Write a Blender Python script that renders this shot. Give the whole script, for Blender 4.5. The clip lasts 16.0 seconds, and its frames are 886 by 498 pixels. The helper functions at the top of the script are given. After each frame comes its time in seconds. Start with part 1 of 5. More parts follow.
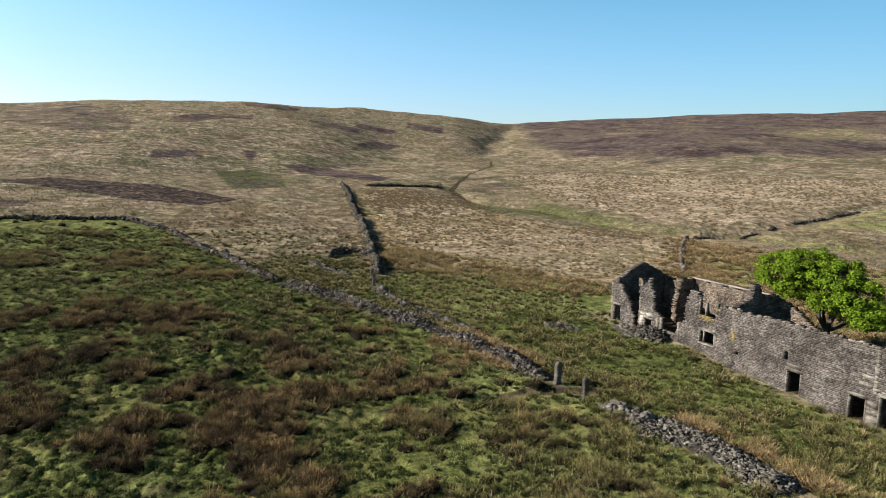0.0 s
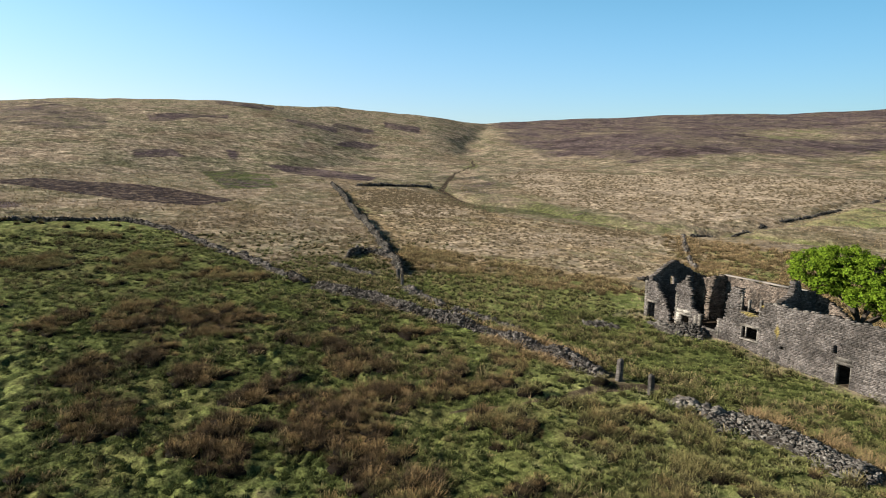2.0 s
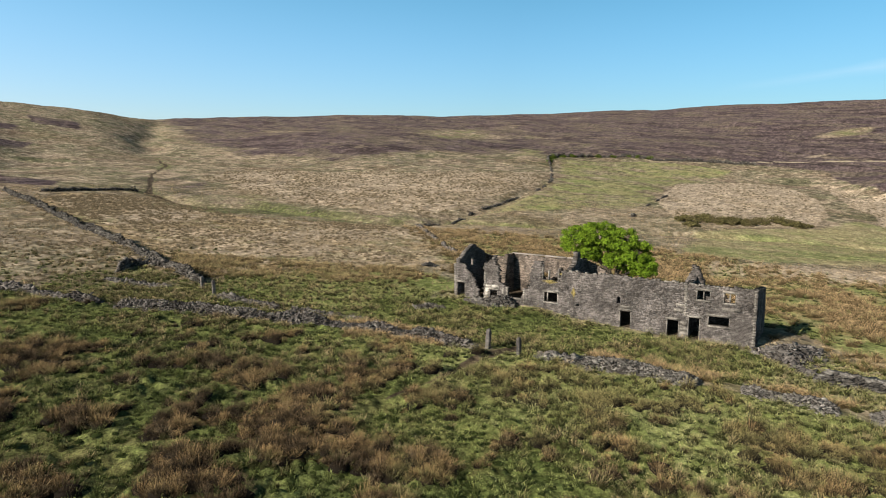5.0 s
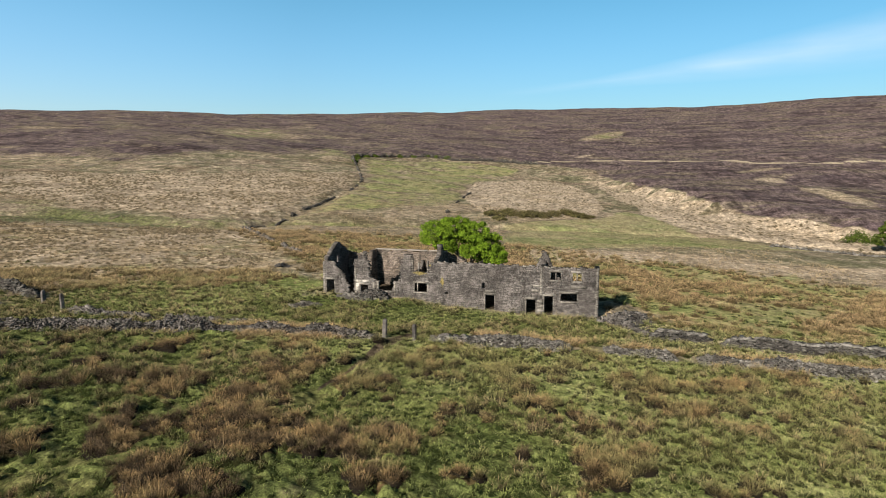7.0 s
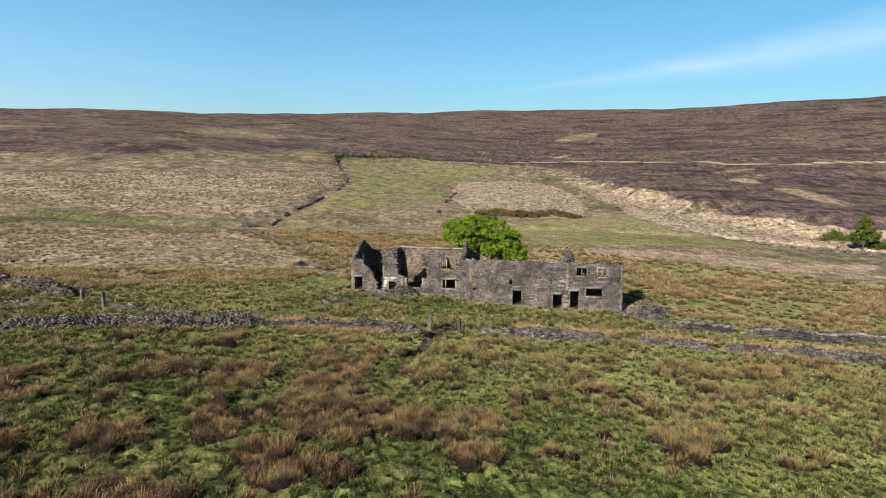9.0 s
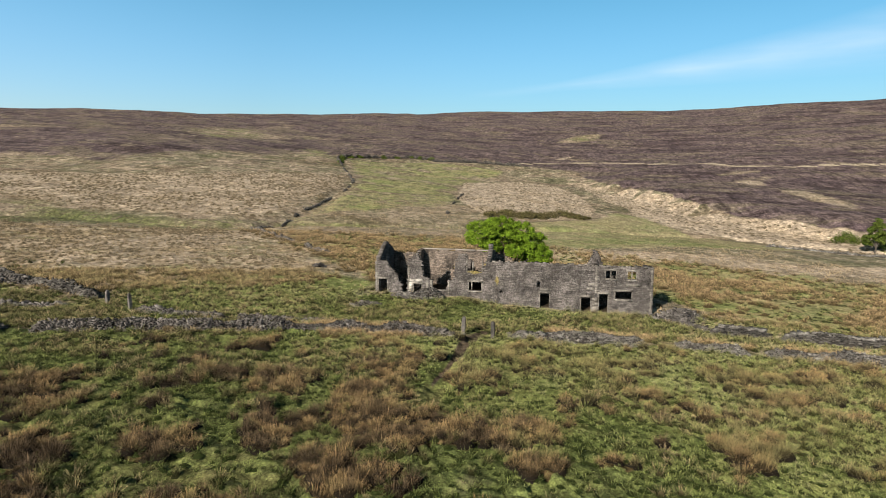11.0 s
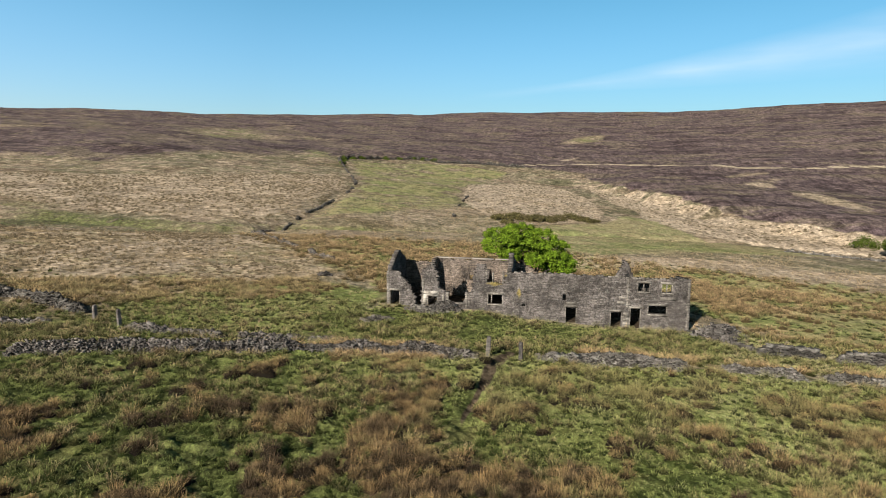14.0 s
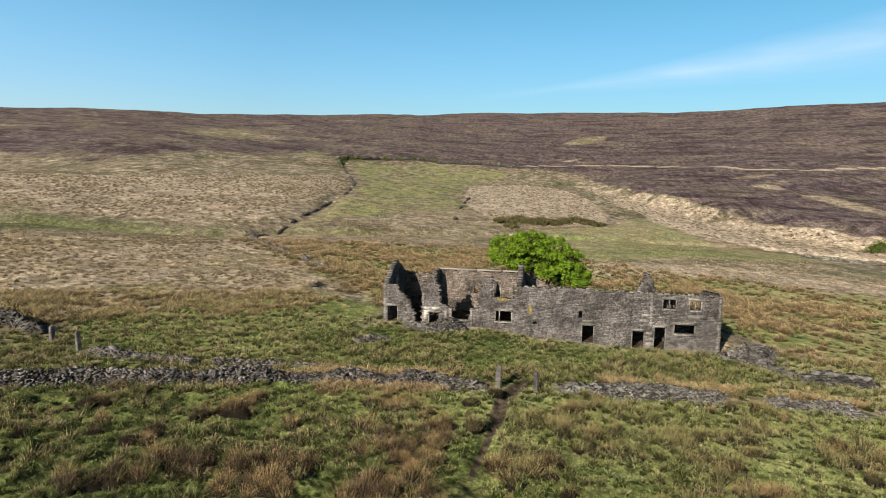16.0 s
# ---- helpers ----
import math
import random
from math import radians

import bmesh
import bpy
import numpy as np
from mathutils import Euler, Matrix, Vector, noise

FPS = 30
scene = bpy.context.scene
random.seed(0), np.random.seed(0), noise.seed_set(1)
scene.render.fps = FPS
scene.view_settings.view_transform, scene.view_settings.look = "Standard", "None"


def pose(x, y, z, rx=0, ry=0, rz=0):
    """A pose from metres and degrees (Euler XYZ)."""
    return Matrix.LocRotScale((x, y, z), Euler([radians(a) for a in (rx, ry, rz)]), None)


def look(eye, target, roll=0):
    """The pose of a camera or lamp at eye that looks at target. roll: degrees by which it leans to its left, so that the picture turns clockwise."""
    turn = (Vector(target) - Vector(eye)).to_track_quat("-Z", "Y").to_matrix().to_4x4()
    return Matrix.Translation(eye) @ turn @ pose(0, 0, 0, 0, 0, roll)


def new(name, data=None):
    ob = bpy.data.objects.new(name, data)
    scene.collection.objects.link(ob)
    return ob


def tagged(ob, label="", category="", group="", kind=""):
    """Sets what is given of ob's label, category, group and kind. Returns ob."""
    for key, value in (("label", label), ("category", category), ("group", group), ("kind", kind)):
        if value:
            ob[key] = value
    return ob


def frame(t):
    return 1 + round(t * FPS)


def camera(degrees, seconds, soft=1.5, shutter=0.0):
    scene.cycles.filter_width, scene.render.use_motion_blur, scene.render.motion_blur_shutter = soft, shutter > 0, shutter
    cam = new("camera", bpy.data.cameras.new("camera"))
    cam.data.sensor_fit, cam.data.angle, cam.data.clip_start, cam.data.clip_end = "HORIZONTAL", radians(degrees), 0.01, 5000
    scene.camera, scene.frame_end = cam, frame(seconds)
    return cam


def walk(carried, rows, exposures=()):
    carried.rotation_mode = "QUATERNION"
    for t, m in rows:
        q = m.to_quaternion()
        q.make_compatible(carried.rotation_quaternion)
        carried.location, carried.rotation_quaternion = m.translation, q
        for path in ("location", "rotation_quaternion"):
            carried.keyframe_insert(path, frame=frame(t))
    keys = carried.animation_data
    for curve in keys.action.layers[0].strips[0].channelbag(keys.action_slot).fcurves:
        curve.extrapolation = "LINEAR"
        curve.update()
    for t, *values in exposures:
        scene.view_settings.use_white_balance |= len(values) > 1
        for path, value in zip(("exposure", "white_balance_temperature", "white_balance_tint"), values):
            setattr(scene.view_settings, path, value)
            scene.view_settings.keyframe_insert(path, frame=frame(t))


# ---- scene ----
cam = camera(70.6, 16.0, soft=1.0)
PATH = [
    (0, (0.037, 1.683, 19.550), (0.885, 3.473, 19.267), 0.23),
    (0.5, (-1.048, 2.140, 19.577), (-0.202, 3.929, 19.293), 0.23),
    (1, (-2.622, 2.939, 19.615), (-1.779, 4.730, 19.330), 0.12),
    (1.5, (-4.670, 3.929, 19.616), (-3.805, 5.709, 19.332), 0.25),
    (2, (-7.011, 5.108, 19.554), (-6.080, 6.855, 19.270), 0.21),
    (2.5, (-9.432, 6.406, 19.563), (-8.398, 8.095, 19.278), 0.12),
    (3, (-11.967, 7.901, 19.637), (-10.790, 9.492, 19.348), -0.13),
    (5.5, (-24.259, 16.336, 19.531), (-22.514, 17.268, 19.240), -0.29),
    (6, (-26.257, 18.056, 19.554), (-24.440, 18.840, 19.261), -0.27),
    (6.5, (-28.092, 19.950, 19.587), (-26.216, 20.579, 19.295), -0.26),
    (7, (-29.754, 21.907, 19.618), (-27.836, 22.391, 19.324), -0.26),
    (7.5, (-31.154, 23.950, 19.633), (-29.215, 24.340, 19.338), -0.10),
    (8, (-32.373, 25.903, 19.646), (-30.434, 26.293, 19.353), -0.20),
    (8.5, (-33.350, 27.585, 19.646), (-31.411, 27.976, 19.352), -0.20),
    (9, (-33.918, 28.997, 19.606), (-31.979, 29.389, 19.313), -0.10),
    (11.5, (-33.210, 33.589, 19.550), (-31.270, 33.978, 19.261), 0.10),
    (12, (-32.526, 34.237, 19.562), (-30.585, 34.627, 19.275), 0.10),
    (12.5, (-31.499, 34.776, 19.557), (-29.558, 35.165, 19.269), 0.20),
    (13, (-30.339, 35.309, 19.585), (-28.399, 35.699, 19.297), 0.20),
    (13.5, (-28.995, 35.834, 19.634), (-27.054, 36.224, 19.347), 0.20),
    (14, (-27.459, 36.351, 19.695), (-25.518, 36.740, 19.408), 0.20),
    (14.5, (-25.737, 36.839, 19.756), (-23.796, 37.227, 19.470), 0.20),
    (15, (-23.874, 37.282, 19.774), (-21.933, 37.671, 19.489), 0.20),
    (15.5, (-21.911, 37.721, 19.793), (-19.970, 38.110, 19.508), 0.20),
    (16, (-19.879, 38.197, 19.818), (-17.938, 38.586, 19.533), 0.30),
]
walk(cam, [(t, look(eye, target, roll)) for t, eye, target, roll in PATH], [(0.0, 1.1), (3.0, 1.09), (7.5, 1.06), (16.0, 1.05)])

# ---- light: clear sky, low sun from the west ----
SUN_AZ, SUN_EL = -69.5, 27.5            # clockwise from +y, above the horizon
world = bpy.data.worlds.new("sky")
scene.world = world
world.use_nodes = True
wn, wl = world.node_tree.nodes, world.node_tree.links
wn.clear()
sky = wn.new("ShaderNodeTexSky")
sky.sky_type, sky.sun_disc = "NISHITA", False
sky.sun_elevation, sky.sun_rotation = radians(SUN_EL), radians(SUN_AZ % 360)
sky.altitude, sky.air_density, sky.dust_density, sky.ozone_density = 300, 1.0, 0.7, 1.5
background = wn.new("ShaderNodeBackground")
background.inputs["Strength"].default_value = 0.055
world_out = wn.new("ShaderNodeOutputWorld")


def world_math(op, a, b=0.0, c=None):
    k = wn.new("ShaderNodeMath")
    k.operation = op
    for i, v in enumerate((a, b) if c is None else (a, b, c)):
        if isinstance(v, (int, float)):
            k.inputs[i].default_value = v
        else:
            wl.new(v, k.inputs[i])
    return k.outputs[0]


# a thin veil of cirrus, low in the east
way = wn.new("ShaderNodeTexCoord")
xyz = wn.new("ShaderNodeSeparateXYZ")
wl.new(way.outputs["Generated"], xyz.inputs[0])
heading = world_math("ARCTAN2", xyz.outputs[0], xyz.outputs[1])
middle = world_math("MULTIPLY_ADD", heading, 0.102, -0.051)
breadth = world_math("MAXIMUM", world_math("MULTIPLY_ADD", heading, 0.085, -0.124), 0.008)
veil = world_math("SUBTRACT", 1.0, world_math("DIVIDE", world_math("ABSOLUTE", world_math("SUBTRACT", xyz.outputs[2], middle)), breadth))
stretch = wn.new("ShaderNodeMapping")
stretch.inputs["Rotation"].default_value = (0, 0.0, 0)
stretch.inputs["Scale"].default_value = (6, 6, 42)
wisp = wn.new("ShaderNodeTexNoise")
wisp.inputs["Scale"].default_value, wisp.inputs["Detail"].default_value = 1.0, 6
wl.new(way.outputs["Generated"], stretch.inputs[0])
wl.new(stretch.outputs[0], wisp.inputs["Vector"])
veil = world_math("MULTIPLY", world_math("MAXIMUM", veil, 0.0), world_math("MULTIPLY_ADD", wisp.outputs["Fac"], 1.1, -0.1))
east = world_math("MINIMUM", world_math("MAXIMUM", world_math("MULTIPLY_ADD", heading, 3.0, -4.2), 0.0), 1.0)
veil = world_math("MINIMUM", world_math("MULTIPLY", world_math("MULTIPLY", veil, east), 0.52), 0.36)
# the sky is brighter and whiter towards the sun
toward = world_math("ADD", world_math("MULTIPLY", xyz.outputs[0], math.sin(radians(SUN_AZ))), world_math("MULTIPLY", xyz.outputs[1], math.cos(radians(SUN_AZ))))
gain = world_math("MULTIPLY_ADD", toward, 0.5, 1.36)
aside = world_math("MULTIPLY_ADD", toward, 1.8, 0.2)
gain = world_math("ADD", gain, world_math("MULTIPLY", world_math("MAXIMUM", world_math("SUBTRACT", 1.0, world_math("MULTIPLY", aside, aside)), 0.0), 0.17))
# and deepens towards the zenith
up = wn.new("ShaderNodeMapRange")
up.interpolation_type = "SMOOTHSTEP"
for i, v in enumerate((0.15, 0.75, 1.0, 0.13)):
    up.inputs[i + 1].default_value = v
wl.new(xyz.outputs[2], up.inputs[0])
gain = world_math("MULTIPLY", gain, up.outputs[0])
low = world_math("MINIMUM", world_math("MAXIMUM", xyz.outputs[2], 0.0), 0.3)
gain = world_math("MULTIPLY", gain, world_math("MULTIPLY_ADD", low, 1.45, 0.83))
red = world_math("MULTIPLY_ADD", low, -1.6, 1.23)
blue = world_math("MULTIPLY_ADD", low, -0.7, 1.1)
tint = wn.new("ShaderNodeCombineColor")
for i, (share, sunward) in enumerate(((0.785, 0.20), (0.985, 0.0), (1.09, -0.06))):
    channel = world_math("MULTIPLY", gain, world_math("MULTIPLY_ADD", toward, sunward, share))
    wl.new(world_math("MULTIPLY", channel, (red, 1.0, blue)[i]), tint.inputs[i])
tinted = wn.new("ShaderNodeMix")
tinted.data_type, tinted.blend_type = "RGBA", "MULTIPLY"
tinted.inputs[0].default_value = 1.0
wl.new(sky.outputs[0], tinted.inputs[6])
wl.new(tint.outputs[0], tinted.inputs[7])
cloudy = wn.new("ShaderNodeMix")
cloudy.data_type = "RGBA"
wl.new(veil, cloudy.inputs[0])
wl.new(tinted.outputs[2], cloudy.inputs[6])
cloudy.inputs[7].default_value = (9.0, 9.6, 10.2, 1)
wl.new(cloudy.outputs[2], background.inputs["Color"])
wl.new(background.outputs[0], world_out.inputs["Surface"])

sun = new("sun", bpy.data.lights.new("sun", "SUN"))
sun.data.energy, sun.data.angle, sun.data.color = 5.0, radians(0.53), (1.0, 0.91, 0.79)
sun_from = Vector((math.sin(radians(SUN_AZ)) * math.cos(radians(SUN_EL)), math.cos(radians(SUN_AZ)) * math.cos(radians(SUN_EL)), math.sin(radians(SUN_EL))))
sun.matrix_world = look(sun_from * 300, (0, 0, 0))

# ---- materials ----
class Mat:
    """A small builder of node materials."""

    def __init__(self, name, roughness=0.9):
        self.m = bpy.data.materials.new(name)
        self.m.use_nodes = True
        self.n, self.l = self.m.node_tree.nodes, self.m.node_tree.links
        self.bsdf = self.n["Principled BSDF"]
        self.bsdf.inputs["Roughness"].default_value = roughness
        self.bsdf.inputs["Specular IOR Level"].default_value = 0.03
        geo = self.n.new("ShaderNodeNewGeometry")
        self.pos, self.island = geo.outputs["Position"], geo.outputs["Random Per Island"]

    def attr(self, name):
        a = self.n.new("ShaderNodeAttribute")
        a.attribute_name = name
        return a.outputs["Fac"]

    def obj_random(self):
        return self.n.new("ShaderNodeObjectInfo").outputs["Random"]

    def noise(self, size, detail=4, rough=0.6, stretch=(1, 1, 1), off=0.0, turn=0.0):
        mp = self.n.new("ShaderNodeMapping")
        around = self.n.new("ShaderNodeMapping")
        around.inputs["Rotation"].default_value = (0, 0, turn)
        mp.inputs["Scale"].default_value = [s / size for s in stretch]
        mp.inputs["Location"].default_value = (off, off * 1.7, off * 0.3)
        self.l.new(self.pos, around.inputs["Vector"])
        self.l.new(around.outputs[0], mp.inputs["Vector"])
        t = self.n.new("ShaderNodeTexNoise")
        t.inputs["Scale"].default_value, t.inputs["Detail"].default_value, t.inputs["Roughness"].default_value = 1.0, detail, rough
        self.l.new(mp.outputs[0], t.inputs["Vector"])
        return t.outputs["Fac"]

    def math(self, op, a, b=0.0, c=None):
        k = self.n.new("ShaderNodeMath")
        k.operation = op
        for i, v in enumerate((a, b) if c is None else (a, b, c)):
            if isinstance(v, (int, float)):
                k.inputs[i].default_value = v
            else:
                self.l.new(v, k.inputs[i])
        return k.outputs[0]

    def span(self, v, lo, hi, to_lo=0.0, to_hi=1.0):
        k = self.n.new("ShaderNodeMapRange")
        k.interpolation_type = "SMOOTHSTEP"
        for i, w in enumerate((v, lo, hi, to_lo, to_hi)):
            if isinstance(w, (int, float)):
                k.inputs[i].default_value = w
            else:
                self.l.new(w, k.inputs[i])
        return k.outputs[0]

    def mix(self, fac, a, b, mode="MIX"):
        k = self.n.new("ShaderNodeMix")
        k.data_type, k.blend_type = "RGBA", mode
        for socket, v in ((k.inputs[0], fac), (k.inputs[6], a), (k.inputs[7], b)):
            if isinstance(v, tuple):
                socket.default_value = (*v, 1)
            elif isinstance(v, (int, float)):
                socket.default_value = v
            else:
                self.l.new(v, socket)
        return k.outputs[2]

    def vary(self, color, fac, low=0.7, high=1.3, lo=0.25, hi=0.75):
        """Lighter and darker by fac (0 to 1)."""
        k = self.n.new("ShaderNodeMix")
        k.data_type, k.blend_type = "RGBA", "MULTIPLY"
        k.inputs[0].default_value = 1.0
        g = self.span(fac, lo, hi, low, high)
        comb = self.n.new("ShaderNodeCombineColor")
        for i in range(3):
            self.l.new(g, comb.inputs[i])
        if isinstance(color, tuple):
            k.inputs[6].default_value = (*color, 1)
        else:
            self.l.new(color, k.inputs[6])
        self.l.new(comb.outputs[0], k.inputs[7])
        return k.outputs[2]

    def bump(self, height, distance, strength=1.0):
        b = self.n.new("ShaderNodeBump")
        b.inputs["Distance"].default_value, b.inputs["Strength"].default_value = distance, strength
        self.l.new(height, b.inputs["Height"])
        if self.bsdf.inputs["Normal"].links:
            self.l.new(self.bsdf.inputs["Normal"].links[0].from_socket, b.inputs["Normal"])
        self.l.new(b.outputs[0], self.bsdf.inputs["Normal"])

    def done(self, color):
        if isinstance(color, tuple):
            self.bsdf.inputs["Base Color"].default_value = (*color, 1)
        else:
            self.l.new(color, self.bsdf.inputs["Base Color"])
        return self.m


TAN, PALE, OLIVE = (0.212, 0.165, 0.117), (0.332, 0.267, 0.196), (0.136, 0.122, 0.075)
GREEN, RUSH, HEATHER, BURNT = (0.055, 0.073, 0.019), (0.112, 0.0782, 0.0374), (0.066, 0.048, 0.049), (0.034, 0.0245, 0.0245)


def moor_material():
    k = Mat("moor_grass", 0.95)
    fine, mid, wide = k.noise(0.5, 5), k.noise(4.0, 5, 0.65, off=3), k.noise(28.0, 5, 0.62, off=9)
    clump = k.noise(1.7, 4, 0.65, off=5)
    streak = k.noise(42.0, 7, 0.7, (1, 0.4, 1), off=21)
    fleck = k.noise(14.0, 5, 0.7, (1, 0.5, 1), off=33)
    cell = k.n.new("ShaderNodeTexVoronoi")
    cell.inputs["Scale"].default_value = 0.8
    k.l.new(k.pos, cell.inputs["Vector"])
    hummock = k.math("SUBTRACT", 1.0, cell.outputs["Distance"])
    grass = k.mix(k.span(wide, 0.40, 0.60), TAN, OLIVE)
    grass = k.mix(k.span(mid, 0.44, 0.66, 0, 0.7), grass, PALE)
    grass = k.mix(k.span(fleck, 0.52, 0.68, 0, 0.5), grass, (0.085, 0.085, 0.032))
    grass = k.mix(k.span(streak, 0.5, 0.64, 0, 0.5), grass, (0.13, 0.092, 0.055))
    tuft = k.noise(2.2, 5, 0.75, off=61)
    grass = k.vary(grass, tuft, 0.72, 1.25)
    edge = k.math("MULTIPLY_ADD", mid, 0.6, -0.3)
    edge2 = k.math("MULTIPLY_ADD", wide, 0.7, -0.35)

    def zone(name, lo=0.35, hi=0.65, wobble=1.0):
        e = k.math("ADD", k.attr(name), k.math("MULTIPLY", k.math("ADD", edge, edge2), wobble))
        return k.span(e, lo, hi)

    pale = k.mix(k.span(mid, 0.45, 0.75), PALE, TAN)
    pale = k.mix(k.span(k.noise(24.0, 5, 0.68, off=83), 0.46, 0.66, 0, 0.32), pale, (0.235, 0.17, 0.096))
    pale = k.mix(k.span(fleck, 0.58, 0.7, 0, 0.5), pale, (0.13, 0.105, 0.055))
    pale = k.vary(pale, tuft, 0.68, 1.25, 0.36, 0.64)
    green = k.mix(k.span(mid, 0.42, 0.64), GREEN, (0.102, 0.102, 0.034))
    green = k.mix(k.span(clump, 0.5, 0.64, 0, 0.8), green, (0.088, 0.104, 0.03))
    green = k.mix(k.span(k.attr("lush"), 0.0, 1.0, 0.7, 0.0), green, k.mix(k.span(clump, 0.4, 0.6), (0.053, 0.061, 0.025), (0.104, 0.12, 0.04)))
    green = k.mix(k.span(k.attr("lush"), 0.5, 1.0, 0.0, 0.6), green, k.mix(k.span(clump, 0.4, 0.62), (0.165, 0.19, 0.062), (0.212, 0.222, 0.09)))
    green = k.mix(k.span(fleck, 0.54, 0.68, 0, 0.4), green, (0.136, 0.112, 0.051))
    sward = k.noise(0.17, 4, 0.7, off=15)
    green = k.vary(green, sward, 0.5, 1.4, 0.34, 0.66)
    heath = k.mix(k.span(fleck, 0.42, 0.58), HEATHER, (0.106, 0.079, 0.073))
    high = k.span(k.attr("high_zone"), 0.0, 1.0, 0.3, 1.0)
    speck = k.noise(3.2, 5, 0.78, (0.3, 1, 1), off=71)
    grain = k.noise(2.4, 5, 0.78, (1, 0.25, 1), off=77)
    flush = k.noise(20.0, 6, 0.74, (1, 0.6, 1), off=88, turn=0.3)
    burn = k.noise(24.0, 6, 0.74, (1, 0.3, 1), off=41, turn=0.35)
    grassy = k.noise(16.0, 6, 0.72, (1, 0.4, 1), off=52, turn=0.6)
    heath = k.mix(k.math("MULTIPLY", k.span(burn, 0.53, 0.56, 0, 0.8), high), heath, (0.104, 0.084, 0.062))
    heath = k.mix(k.math("MULTIPLY", k.span(burn, 0.42, 0.45, 0.7, 0), high), heath, (0.03, 0.021, 0.02))
    heath = k.mix(k.math("MULTIPLY", k.span(grassy, 0.57, 0.62, 0, 0.65), high), heath, (0.155, 0.125, 0.086))
    heath = k.vary(k.vary(heath, speck, 0.52, 1.5, 0.36, 0.64), grain, 0.78, 1.22, 0.36, 0.64)
    rush = k.mix(k.span(fine, 0.4, 0.65), (0.0408, 0.0306, 0.0136), RUSH)
    rust = k.mix(k.span(clump, 0.4, 0.62), (0.20, 0.145, 0.075), (0.31, 0.23, 0.13))
    rust = k.mix(k.span(fleck, 0.5, 0.6, 0, 0.8), rust, (0.135, 0.145, 0.05))
    rust = k.vary(rust, tuft, 0.55, 1.35)
    pale = k.vary(k.vary(pale, grain, 0.9, 1.1, 0.36, 0.64), speck, 0.7, 1.3, 0.36, 0.64)
    far_grass = k.mix(k.span(flush, 0.54, 0.57, 0, 0.7), grass, (0.085, 0.085, 0.045))
    far_grass = k.mix(k.span(flush, 0.41, 0.44, 0.6, 0), far_grass, (0.12, 0.085, 0.06))
    far_grass = k.vary(k.vary(far_grass, grain, 0.62, 1.32, 0.36, 0.64), speck, 0.66, 1.36, 0.36, 0.64)
    grass = k.mix(high, grass, far_grass)
    c = k.mix(zone("rust_zone"), grass, rust)
    c = k.mix(zone("pale_zone"), c, pale)
    c = k.mix(zone("green_zone"), c, green)
    c = k.mix(zone("heather_zone", wobble=1.4), c, heath)
    c = k.mix(k.math("MULTIPLY", zone("lawn_zone", 0.35, 0.6, 1.8), 0.65), c, k.mix(k.span(fleck, 0.4, 0.6), (0.17, 0.185, 0.07), (0.265, 0.225, 0.12)))
    c = k.mix(zone("burnt_zone", 0.45, 0.55, 0.5), c, k.mix(k.span(clump, 0.46, 0.62), BURNT, (0.11, 0.082, 0.062)))
    c = k.mix(zone("rush_zone", 0.4, 0.8, 0.8), c, rush)
    c = k.mix(zone("bare_zone", 0.4, 0.6, 0.6), c, k.vary((0.0578, 0.0442, 0.0306), fine))
    c = k.mix(zone("track_zone", 0.4, 0.6, 0.12), c, k.vary((0.30, 0.25, 0.175), fine, 0.8, 1.2))
    # each cell darkens towards its rim: painted shade in the gaps between tufts
    c = k.vary(c, k.math("MULTIPLY_ADD", cell.outputs["Distance"], -0.8, 0.85), 0.84, 1.2)
    c = k.vary(c, fine, 0.6, 1.35)
    c = k.vary(c, clump, 0.82, 1.2)
    c = k.vary(c, mid, 0.75, 1.22)
    k.bump(sward, 0.08, 0.6)
    k.bump(fine, 0.16, 0.5)
    k.bump(hummock, 0.4, 0.5)
    k.bump(mid, 0.8, 0.4)
    k.bump(wide, 5.0, 0.5)
    return k.done(c)


